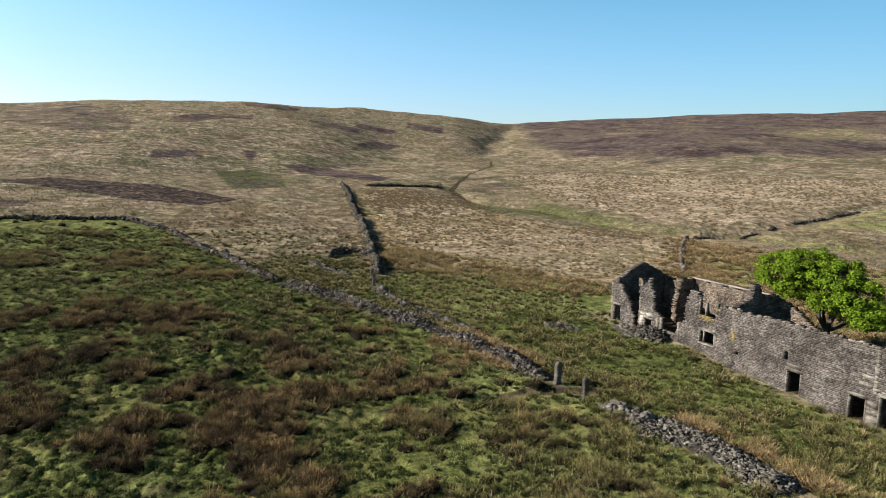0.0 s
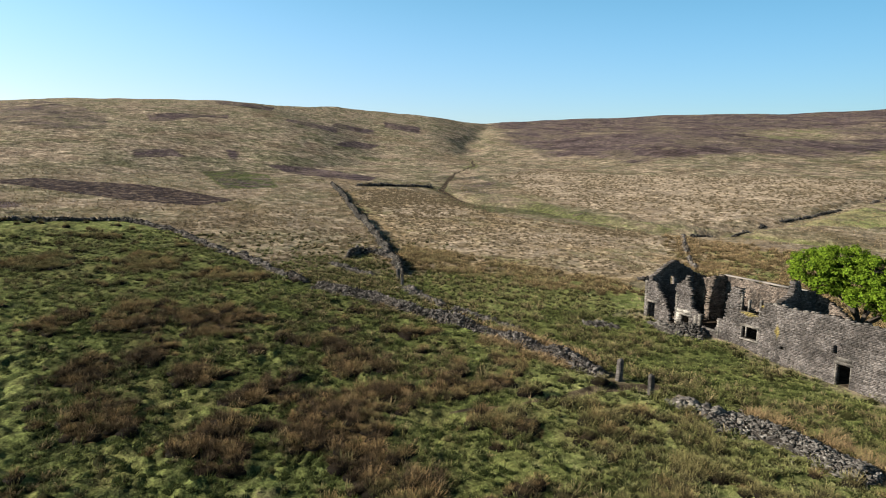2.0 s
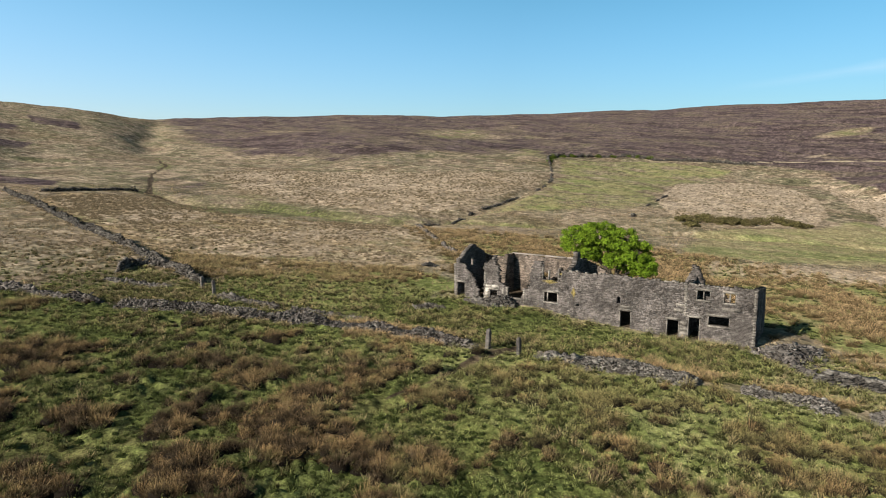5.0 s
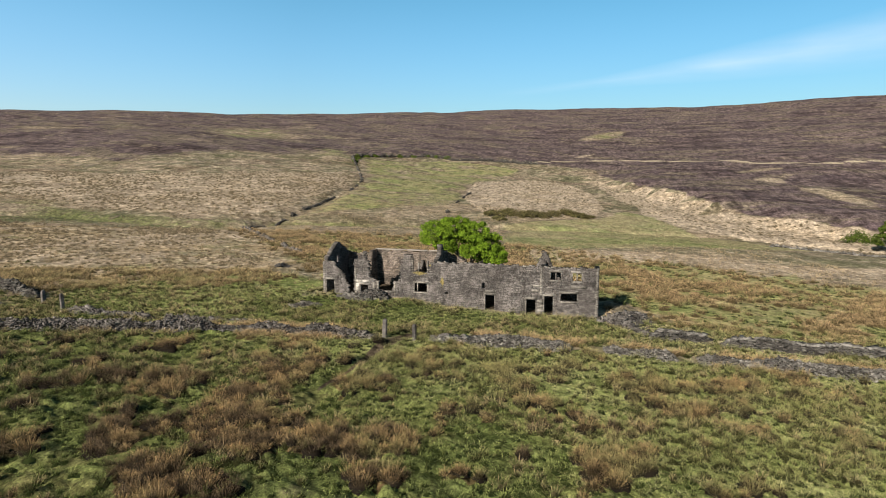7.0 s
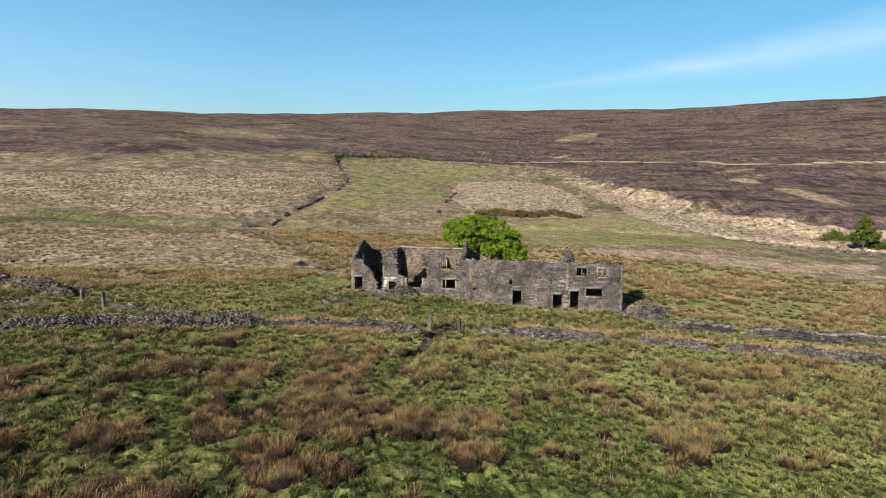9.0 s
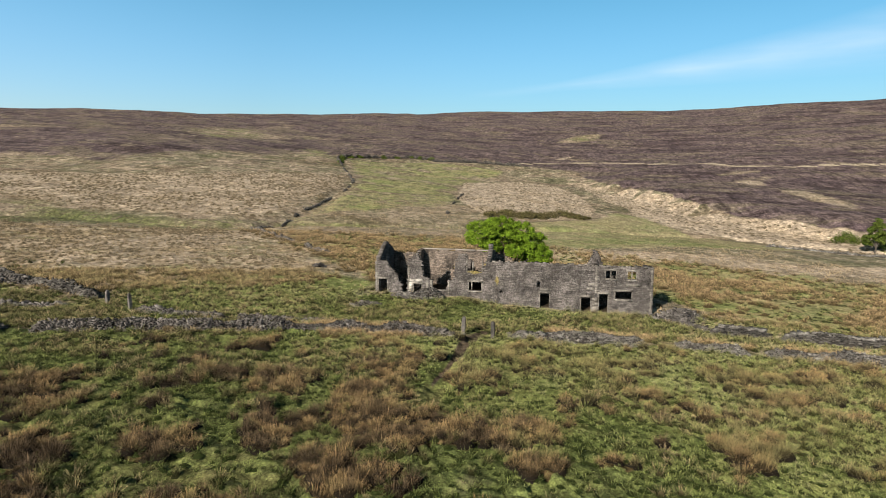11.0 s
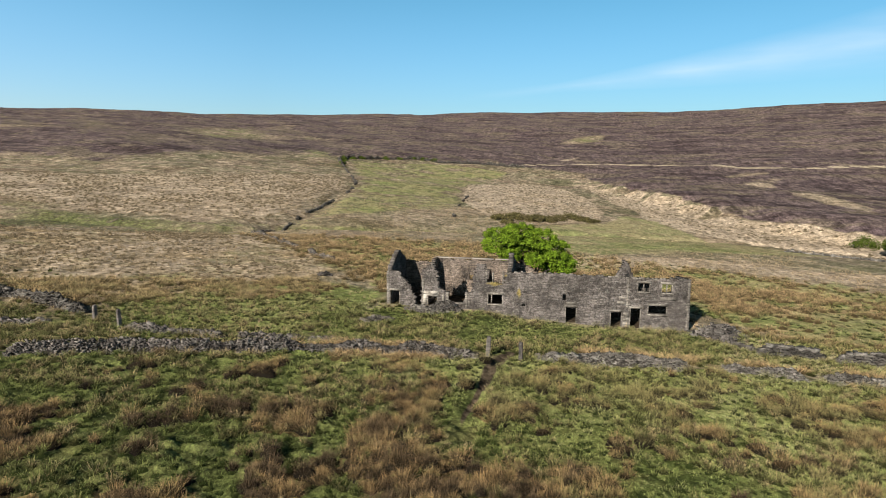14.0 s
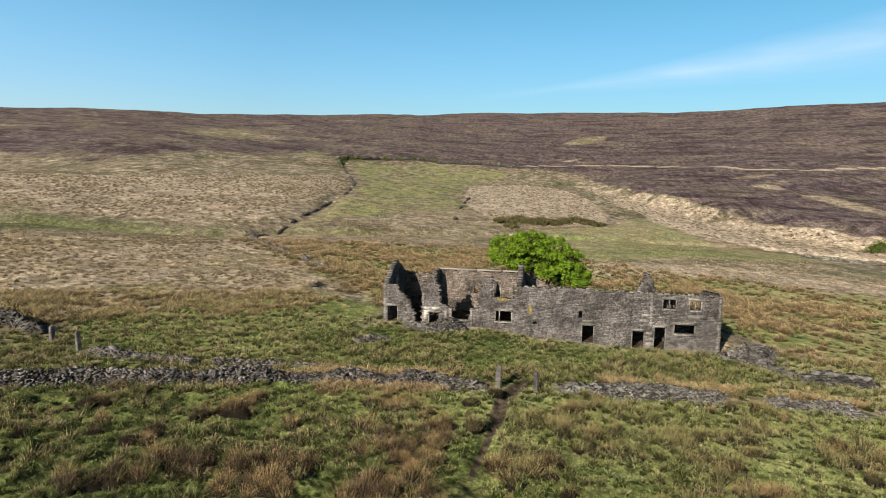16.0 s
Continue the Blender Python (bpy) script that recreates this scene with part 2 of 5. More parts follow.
def stone_material(name, base, light, dark, lichen=0.15, by_object=False, crusts=()):
    k = Mat(name, 0.92)
    rnd = k.obj_random() if by_object else k.island
    c = k.mix(k.span(rnd, 0.1, 0.9), dark, light)
    c = k.mix(k.span(k.noise(2.4, 4), 0.35, 0.65, 0.1, 0.75), c, base)
    c = k.vary(c, k.noise(2.2, 5, 0.65, off=23), 0.68, 1.38, 0.36, 0.64)
    c = k.vary(c, k.noise(0.12, 4), 0.7, 1.3)
    c = k.mix(k.span(k.noise(0.45, 5, 0.7, off=4), 0.58, 0.72, 0, lichen * 4), c, (0.30, 0.295, 0.26))
    c = k.mix(k.span(k.noise(0.9, 4, 0.6, (1, 1, 6), off=11), 0.45, 0.62, 0, 0.65), c, (0.045, 0.041, 0.036))
    soot = k.noise(1.5, 6, 0.7, off=14)
    c = k.mix(k.span(soot, 0.5, 0.66, 0, 0.75), c, (0.026, 0.024, 0.022))
    if crusts:      # crusts of yellow lichen: middle and half-sizes along y and z
        xyz = k.n.new("ShaderNodeSeparateXYZ")
        k.l.new(k.pos, xyz.inputs[0])
        rim = k.noise(0.25, 4, off=17)
        for y0, z0, hy, hz in crusts:
            far = k.math("ADD", k.math("ABSOLUTE", k.math("MULTIPLY_ADD", xyz.outputs[1], 1 / hy, -y0 / hy)), k.math("ABSOLUTE", k.math("MULTIPLY_ADD", xyz.outputs[2], 1 / hz, -z0 / hz)))
            c = k.mix(k.span(k.math("ADD", far, k.math("MULTIPLY_ADD", rim, 1.6, -0.8)), 0.6, 1.2, 0.85, 0.0), c, k.vary((0.19, 0.15, 0.05), rim, 0.6, 1.3))
    k.bump(k.noise(0.05, 4), 0.02, 0.7)
    return k.done(c)


def blade_material(name, root, tip, dry, light=0.35, poor=None):
    """Grass blades, paler to the tip: colour by blade and by patch, letting some light through."""
    k = Mat(name, 0.75)
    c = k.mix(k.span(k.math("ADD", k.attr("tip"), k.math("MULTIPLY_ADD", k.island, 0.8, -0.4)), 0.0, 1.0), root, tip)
    c = k.mix(k.span(k.noise(5.0, 3, off=2), 0.42, 0.62, 0, 0.7), c, dry)
    if poor:
        c = k.mix(k.span(k.attr("lush"), 0.0, 1.0, 0.8, 0.0), c, k.vary(poor, k.island, 0.6, 1.5))
    c = k.vary(c, k.noise(1.0, 3, off=7), 0.55, 1.4)
    tr = k.n.new("ShaderNodeBsdfTranslucent")
    mx = k.n.new("ShaderNodeMixShader")
    mx.inputs[0].default_value = light
    out = k.n["Material Output"]
    k.l.new(c, tr.inputs["Color"])
    k.l.new(k.bsdf.outputs[0], mx.inputs[1])
    k.l.new(tr.outputs[0], mx.inputs[2])
    k.l.new(mx.outputs[0], out.inputs["Surface"])
    return k.done(c)


def tussock_material(name, root, dull, rust, olive, light=0.05):
    """Rushes and coarse grass: brown, rusty or olive from tussock to tussock, dark at the foot and bleached at the
    tips. The foot is painted deeper still, for the shade between tussocks.
    """
    k = Mat(name, 0.75)
    hue = k.attr("hue")
    c = k.mix(k.span(hue, 0.1, 0.45), dull, rust)
    c = k.mix(k.span(hue, 0.55, 0.95), c, olive)
    c = k.vary(c, k.island, 0.6, 1.4)
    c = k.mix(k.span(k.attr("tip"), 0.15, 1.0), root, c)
    c = k.vary(c, k.noise(0.7, 3, off=7), 0.65, 1.3)
    tr = k.n.new("ShaderNodeBsdfTranslucent")
    mx = k.n.new("ShaderNodeMixShader")
    mx.inputs[0].default_value = light
    k.l.new(c, tr.inputs["Color"])
    k.l.new(k.bsdf.outputs[0], mx.inputs[1])
    k.l.new(tr.outputs[0], mx.inputs[2])
    k.l.new(mx.outputs[0], k.n["Material Output"].inputs["Surface"])
    return k.done(c)


def wood_material(name, a, b):
    k = Mat(name, 0.85)
    c = k.mix(k.noise(0.25, 4, 0.6, (8, 0.6, 8)), a, b)
    k.bump(k.noise(0.1, 4, 0.6, (6, 0.5, 6)), 0.01)
    return k.done(c)


M_MOOR = moor_material()
M_WALL = stone_material("gritstone_masonry", (0.118, 0.104, 0.096), (0.148, 0.132, 0.122), (0.078, 0.069, 0.064), 0.1, crusts=((42.08, 3.05, 0.34, 0.75), (45.2, 4.1, 1.1, 0.35), (43.9, 5.2, 0.4, 0.3)))
M_BLOCK = stone_material("gritstone_block", (0.118, 0.104, 0.096), (0.148, 0.132, 0.122), (0.078, 0.069, 0.064), 0.1, True)
M_INNER = stone_material("inner_masonry", (0.17, 0.135, 0.11), (0.22, 0.18, 0.148), (0.10, 0.08, 0.066), 0.1)
M_PALE_STONE = stone_material("bleached_gritstone", (0.30, 0.275, 0.24), (0.36, 0.33, 0.29), (0.22, 0.20, 0.175), 0.14)
M_DRESSED = stone_material("dressed_gritstone", (0.15, 0.135, 0.118), (0.205, 0.187, 0.163), (0.10, 0.09, 0.078), 0.12)
M_MORTAR = stone_material("rubble_core", (0.03, 0.026, 0.022), (0.04, 0.035, 0.03), (0.018, 0.016, 0.014), 0.03)
M_RUBBLE = stone_material("weathered_rubble", (0.088, 0.079, 0.073), (0.165, 0.149, 0.135), (0.034, 0.03, 0.028), 0.2, False)
M_RUBBLE_OB = stone_material("weathered_rubble_stone", (0.088, 0.079, 0.073), (0.165, 0.149, 0.135), (0.034, 0.03, 0.028), 0.2, True)
M_GREY_STONE = stone_material("sun_bleached_rubble", (0.135, 0.125, 0.112), (0.225, 0.208, 0.187), (0.055, 0.05, 0.045), 0.2)
M_DARK_STONE = stone_material("blackened_gritstone", (0.06, 0.055, 0.05), (0.13, 0.12, 0.105), (0.03, 0.027, 0.025), 0.15)
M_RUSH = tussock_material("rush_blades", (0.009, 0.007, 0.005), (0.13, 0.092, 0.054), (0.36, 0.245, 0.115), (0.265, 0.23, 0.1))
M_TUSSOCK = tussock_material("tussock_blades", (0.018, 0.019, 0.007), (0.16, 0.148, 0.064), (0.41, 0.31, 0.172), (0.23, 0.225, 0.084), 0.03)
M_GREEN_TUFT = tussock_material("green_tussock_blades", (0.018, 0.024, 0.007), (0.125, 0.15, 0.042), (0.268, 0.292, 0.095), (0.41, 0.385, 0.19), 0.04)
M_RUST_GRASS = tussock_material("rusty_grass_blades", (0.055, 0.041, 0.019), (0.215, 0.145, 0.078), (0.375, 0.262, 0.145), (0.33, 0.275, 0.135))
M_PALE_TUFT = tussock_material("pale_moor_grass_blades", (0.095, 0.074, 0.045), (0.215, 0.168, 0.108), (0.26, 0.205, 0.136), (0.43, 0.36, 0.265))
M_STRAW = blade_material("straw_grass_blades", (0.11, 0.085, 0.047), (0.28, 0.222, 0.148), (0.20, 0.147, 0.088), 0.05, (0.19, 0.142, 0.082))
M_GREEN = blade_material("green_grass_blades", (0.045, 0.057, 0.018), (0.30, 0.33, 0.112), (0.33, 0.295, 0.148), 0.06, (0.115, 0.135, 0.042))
M_LEAF = blade_material("sycamore_leaves", (0.05, 0.09, 0.008), (0.17, 0.25, 0.022), (0.105, 0.17, 0.013), 0.16)
M_LEAF_DARK = blade_material("dull_leaves", (0.04, 0.062, 0.0102), (0.105, 0.135, 0.026), (0.07, 0.09, 0.018), 0.3)
M_BARK = wood_material("bark", (0.0408, 0.034, 0.0272), (0.0884, 0.0748, 0.0612))
M_TIMBER = wood_material("weathered_timber", (0.17, 0.15, 0.13), (0.28, 0.25, 0.22))
M_SCRUB = blade_material("scrub_leaves", (0.05, 0.046, 0.018), (0.14, 0.122, 0.05), (0.10, 0.082, 0.04), 0.2)

# ---- the lie of the land ----
CX, CY, EYE = -15.0, 20.0, 19.6


def smooth_table(a, xs, ys):
    """A smooth curve through a short table."""
    xs, ys = np.asarray(xs, float), np.asarray(ys, float)
    i = np.clip(np.searchsorted(xs, a) - 1, 0, len(xs) - 2)
    t = np.clip((a - xs[i]) / (xs[i + 1] - xs[i]), 0, 1)
    t = t * t * (3 - 2 * t)
    return ys[i] * (1 - t) + ys[i + 1] * t


def ramp(v):
    v = np.clip(v, 0, 1)
    return v * v * (3 - 2 * v)


def along(x, y, line):
    """Distance from a polyline, side (+ on its right) and the share of its length."""
    best = np.full(np.shape(x), 1e9)
    side, share = np.zeros(np.shape(x)), np.zeros(np.shape(x))
    p = np.array(line, float)
    seg = np.hypot(*(p[1:] - p[:-1]).T)
    start = np.concatenate([[0], np.cumsum(seg)])
    for k in range(len(p) - 1):
        d = p[k + 1] - p[k]
        t = np.clip(((x - p[k, 0]) * d[0] + (y - p[k, 1]) * d[1]) / (seg[k] ** 2), 0, 1)
        dx, dy = x - p[k, 0] - t * d[0], y - p[k, 1] - t * d[1]
        dist = np.hypot(dx, dy)
        near = dist < best
        best = np.where(near, dist, best)
        side = np.where(near, np.sign(dy * -d[0] + dx * d[1]), side)
        share = np.where(near, (start[k] + t * seg[k]) / start[-1], share)
    return best, side, share


BANK = [(430, 45), (395, 16), (369, 4), (325, -10), (280, -25), (245, -44), (215, -66), (185, -95), (150, -140)]
BECK = [(232, 410), (195, 343), (149, 286), (110, 226), (105, 195), (120, 177), (120, 159), (121.5, 144), (124, 130), (131, 120.5), (142, 117), (160, 85), (190, 30), (205, -20), (180, -80), (130, -150)]
TRIB = [(142, 121), (164, 120), (195, 126), (234, 134), (262, 139)]
GHYLL = [(232, 408), (262, 470), (300, 520), (330, 590), (390, 650), (450, 760), (560, 900)]


def far_rise(x, y):
    dx, dy = x - CX, y - CY
    r = np.hypot(dx, dy)
    az = np.degrees(np.arctan2(dx, dy))
    az = np.where(az < -100, az + 360, az)
    tan_el = smooth_table(az, [-60, -9, -1, 8, 13, 18, 23, 27.5, 31.8, 35.6, 42, 51, 60, 66, 75, 84, 91, 100, 107, 112, 150, 260],
                          [.05, .0725, .082, .0855, .084, .080, .0735, .0675, .0572, .0589, .063, .0655, .063, .066, .069, .0728, .071, .0705, .0758, .076, .03, .05])
    crest = smooth_table(az, [-60, 10, 24, 38, 70, 116, 150, 260], [700, 760, 900, 1150, 1150, 1000, 800, 700])
    foot = smooth_table(az, [-60, 0, 15, 25, 35, 50, 65, 90, 110, 150, 260], [180, 210, 270, 380, 430, 330, 400, 420, 400, 250, 160])
    s = np.clip((r - foot) / (crest - foot), 0, 3)
    k = crest / np.maximum(r, 1)
    top = EYE + crest * tan_el - base(CX + dx * k, CY + dy * k)
    return np.where(s < 1, top * (0.55 * s + 0.45 * s * s * (2 - s)), top - 0.03 * (r - crest))


def detail(x, y):
    d, side, share = along(x, y, BANK)
    flute = 9 * (vnoise(x, y, 17.0, 71) - 0.5) + 5 * (vnoise(x, y, 7.0, 72) - 0.5)
    z = 7.0 * ramp(0.5 - (np.minimum(d, 40) * side + flute) / 27) * ramp(1 - (d - 60) / 160) * ramp(share * 5) * ramp((1 - share) * 5)
    d, side, share = along(x, y, BECK)
    z = z - (0.12 + 0.88 * ramp((share - 0.3) / 0.1)) * (1.8 * np.exp(-(d / 3.5) ** 2) + 1.3 * np.exp(-(d / 20) ** 2))
    d, side, share = along(x, y, TRIB)
    z = z - 1.3 * np.exp(-(d / 4) ** 2)
    d, side, share = along(x, y, GHYLL)
    return z - 4.5 * ramp(share * 6) * np.exp(-(d / 13) ** 2)


def spline(t):
    return np.stack([(1 - t) ** 3, 3 * t ** 3 - 6 * t ** 2 + 4, -3 * t ** 3 + 3 * t ** 2 + 3 * t + 1, t ** 3]) / 6


GRID = np.array([
    [5.3, 0.7, -4.8, -9.9, -11.0, -6.9, 0.5, 7.5, 13.3],
    [4.1, 0.8, -2.5, -8.1, -10.8, -7.2, -0.6, 5.6, 10.8],
    [3.4, -0.9, -1.4, -4.0, -7.8, -5.6, -1.3, 4.1, 9.3],
    [7.9, 6.1, 2.8, -1.1, 0.9, 3.0, 5.2, 7.7, 10.5],
    [14.7, 11.9, 6.2, 3.2, 9.0, 12.3, 13.6, 13.4, 13.6],
    [20.7, 17.7, 13.4, 10.6, 13.3, 16.2, 17.7, 17.5, 17.1],
    [25.0, 21.4, 17.6, 15.1, 15.4, 17.3, 19.0, 19.7, 20.0],
    [28.3, 24.5, 21.0, 18.3, 17.2, 18.0, 19.6, 21.0, 22.1],
    [31.2, 27.5, 24.0, 21.2, 19.4, 19.3, 20.3, 22.0, 23.7]])
GX0, GY0, GS, GN = -125.0, -160.0, 85.0, 9


def base(x, y):
    """The broad lie of the land: a smooth surface over a coarse grid of heights."""
    u, v = np.clip((x - GX0) / GS, 1, GN - 2.001), np.clip((y - GY0) / GS, 1, GN - 2.001)
    i, j = np.floor(u).astype(int), np.floor(v).astype(int)
    a, b = spline(u - i), spline(v - j)
    z = 0
    for p in range(4):
        for q in range(4):
            z = z + a[p] * b[q] * GRID[j + q - 1, i + p - 1]
    return z


def land(x, y):
    return base(x, y) + far_rise(x, y) + detail(x, y)


# ---- ground: one sheet of moorland out to the skyline ----
def vnoise(x, y, size, seed):
    """Value noise, 0 to 1."""
    u, v = np.asarray(x, float) / size + seed * 17.3, np.asarray(y, float) / size - seed * 9.1
    i, j = np.floor(u).astype(np.int64), np.floor(v).astype(np.int64)
    fu, fv = u - i, v - j
    fu, fv = fu * fu * (3 - 2 * fu), fv * fv * (3 - 2 * fv)

    def rnd(a, b):
        h = (a * 374761393 + b * 668265263 + seed * 1442695041) & 0xFFFFFFFF
        h = ((h ^ (h >> 13)) * 1274126177) & 0xFFFFFFFF
        return ((h ^ (h >> 16)) & 0xFFFFFF) / 0xFFFFFF

    return (rnd(i, j) * (1 - fu) + rnd(i + 1, j) * fu) * (1 - fv) + (rnd(i, j + 1) * (1 - fu) + rnd(i + 1, j + 1) * fu) * fv


def fbm(x, y, size, seed, octaves=3):
    v, w, total = 0, 1.0, 0
    for k in range(octaves):
        v, total = v + w * vnoise(x, y, size / 2 ** k, seed + k), total + w
        w *= 0.5
    return v / total


def patch(x, y, poly, soft):
    """1 inside a plan polygon, 0 outside, with an edge that wide."""
    p = np.array(poly, float)
    d, _, _ = along(x, y, list(p) + [p[0]])
    inside = np.zeros(np.shape(x), bool)
    for (ax, ay), (bx, by) in zip(p, np.roll(p, -1, 0)):
        cross = (ay > y) != (by > y)
        inside ^= cross & (x < (bx - ax) * (y - ay) / (by - ay + 1e-12) + ax)
    return ramp(0.5 + np.where(inside, d, -d) / soft)


NEAR_FIELD = [(-60, 160), (-25, 142), (-5, 142), (4, 127), (10.6, 102), (18.6, 78), (26, 63), (29.7, 43), (31, 37), (34, 27), (34.3, 10), (35, -5), (20, -80), (-200, -80), (-200, 160)]
HEATHER_MOOR = [(300, 420), (262, 360), (280, 298), (359, 275), (426, 219), (460, 150), (476, 72), (459, 28), (395, 14), (325, -14), (289, -27), (263, -32), (233, -49), (213, -68), (185, -95),
                (150, -150), (500, -1500), (3500, -1500), (3500, 3500), (900, 1500), (480, 760)]
PALE_FIELD = [(160, 264), (205, 284), (225, 242), (258, 204), (321, 170), (262, 138), (200, 131), (158, 125), (146, 126), (136, 145), (131, 166), (135, 203)]
PALE_SLOPE = [(345, 95), (394, 70), (390, 48), (332, 28), (268, 21), (232, 24), (206, 43), (206, 65), (257, 84)]
PALE_BANK = [(392, 26), (375, 7), (348, 17), (355, -3), (340, -6), (306, 7), (328, -5), (333, -15), (319, -10), (305, -23), (301, -15), (281, -31), (265, -19), (262, -30), (243, -42), (233, -50), (224, -58), (213, -68),
             (203, -77), (188, -95), (172, -70), (173, -37), (206, -27), (224, -6), (248, 4), (285, 5), (309, 13)]
MID_FIELD = [(36, 100), (60, 200), (80, 228), (105, 205), (95, 178), (93, 150), (115, 128), (125, 116), (126, 97), (100, 80), (83, 74), (66, 73), (56, 77), (50, 86)]
GREEN_FIELD = [(400, 191), (450, 144), (442, 77), (356, 91), (216, 80), (191, 96), (162, 114), (142, 119), (205, 128), (280, 143)]
GREEN_FLAT = [(184, 52), (203, 43), (225, 22), (262, 11), (244, 0), (216, -8), (183, -23), (172, -50), (155, -15), (149, 3), (129, 27), (125, 45)]
BECK_GREEN = [(95, 200), (120, 215), (133, 200), (129, 166), (134, 145), (146, 126), (156, 122), (143, 112), (128, 118), (114, 129), (97, 148), (88, 168)]
HEATH_EDGE = [(274, 353), (275, 279), (334, 249), (412, 208), (353, 185), (271, 230), (244, 265), (221, 298)]
BROWN_FLATS = [(164, 327), (163, 269), (132, 201), (123, 178), (98, 184), (94, 216)]
TAN_BAND = [(118, 39), (136, 5), (122, -21), (133, -46), (106, -34), (103, -15), (112, 8), (95, 37)]
SCREE = [(-38, 209), (-26, 224), (4, 212), (24, 183), (12, 169), (-4, 176), (-26, 200)]
DARK_PATCH = [(25, 270), (41, 284), (52, 266), (44, 217), (24, 208)]
EAST_FIELD = [(58, 62), (75, 75), (118, 116), (128, 60), (118, 20), (100, -15), (85, -45), (60, -60), (48, -30), (46, 5), (58, 18)]
HOUSE_GREEN = [(24, 80), (30, 88), (38, 90), (46, 86), (57, 82), (62, 73), (58, 61), (48, 61), (38, 60), (29, 62)]
WALL_STRAW = [[(27.5, 65), (29.6, 59), (31.3, 52), (31.9, 46)], [(35.6, 34), (36.6, 28), (36.9, 21), (37.2, 14)], [(26.2, 57), (28.0, 50.5), (28.6, 46)], [(37.6, 8), (37.8, 0), (37.4, -8)]]
ROUGH = [(33, 97), (40, 112), (48, 101), (54, 86), (62, 78), (64, 68), (58, 66), (52, 72), (45, 77), (38, 87), (33, 90)]
YARD = [(29, 62), (42, 66), (49, 58), (49, 20), (38, 18), (35, 30), (31, 40)]
STRAW_STRIP = [(12, 103), (17, 93), (24, 95), (34, 97), (38, 104), (46, 140), (40, 165), (15, 160), (2, 140)]
FOLD_GREEN = [(14, 87), (12, 98), (20, 103), (32, 103), (31, 96), (30, 84), (32, 62), (29, 57), (24, 68), (20, 78)]
PATH_LINE = [(33, 41.6), (30.5, 42.2), (27.4, 42.8), (23.6, 42.9), (18.3, 43.2), (14.3, 43.3), (10.4, 42.8)]


HILL_PATCHES = [[(-102, 633), (-58, 676), (-3, 502), (-4, 398), (-40, 381), (-66, 391)], [(19, 512), (90, 588), (82, 542), (20, 464)], [(100, 743), (165, 729), (142, 653), (97, 684)], [(138, 581), (189, 580), (171, 536), (131, 553)],
                [(202, 635), (239, 619), (223, 578), (184, 590)], [(133, 431), (175, 510), (199, 503), (166, 447)], [(281, 698), (315, 664), (282, 596), (258, 636)], [(2, 312), (20, 333), (25, 308), (3, 286)],
                [(48, 359), (56, 349), (47, 312), (44, 319)], [(58, 304), (87, 312), (99, 266), (89, 248), (65, 271)], [(-32, 172), (-23, 171), (-23, 160), (-30, 159)]]
MOOR_LAWNS = [[(652, 55), (714, 32), (745, -9), (680, 5)], [(363, -57), (377, -71), (375, -83), (345, -76)], [(392, -84), (395, -94), (382, -90), (379, -82)], [(333, -75), (329, -92), (269, -94), (251, -83), (286, -76)],
              [(401, -54), (424, -94), (411, -91), (391, -62)], [(534, 49), (568, 28), (553, 26), (527, 39)]]
GREEN_LAWNS = [[(551, 433), (723, 426), (608, 336), (477, 315), (465, 356)], [(431, 252), (481, 259), (466, 224), (407, 203), (383, 222)], [(477, 216), (567, 234), (547, 218), (457, 195)],
               [(607, 597), (671, 590), (461, 424), (478, 484)], [(489, 575), (513, 525), (431, 452), (386, 469)]]


def lushness(x, y):
    """0 in the sour, rushy west of the pasture, 1 in the sweet grass to the east."""
    return np.clip((x - 0.6 * y + 22) / 26, 0, 1) * (1 - 0.55 * patch(x, y, YARD, 5)) + 0.9 * np.clip((y - 58) / 35, 0, 1) * np.clip((22 - x) / 20, 0, 1) + 0.5 * (fbm(x, y, 9.0, 81, 2) - 0.5)


# beds of rushes in the pasture: middle, and half-sizes across and along the slope
WEST_RUSHES = [(-15.8, 103.2, 4.7, 4.8), (-3.4, 100.8, 5.4, 5.9), (5.7, 91.1, 6.4, 3.8), (-6.2, 74.5, 2.9, 5.6), (1.0, 72.3, 5.5, 5.9), (-12.3, 75.2, 2.7, 4.4), (-9.8, 59.9, 2.4, 3.7), (-5.6, 62.3, 1.9, 2.4),
               (-8.7, 50.6, 3.0, 4.5), (-3.0, 42.9, 2.7, 3.2), (-1.6, 56.4, 2.2, 1.6), (2.4, 51.1, 3.1, 2.0), (5.5, 44.2, 4.1, 3.7), (6.2, 36.2, 3.2, 2.0), (19.9, 61.6, 2.9, 1.2), (11.4, 55.4, 3.4, 3.4),
               (17.1, 47.8, 4.8, 2.0), (15.8, 40.8, 4.2, 2.6), (11.4, 49.1, 2.7, 2.3), (23.5, 34.9, 2.0, 1.6), (23.3, 31.0, 1.5, 1.8), (-1.2, 46.7, 1.6, 1.4), (24.1, 50.4, 1.8, 1.8), (-9.8, 122.6, 5.0, 1.5)]
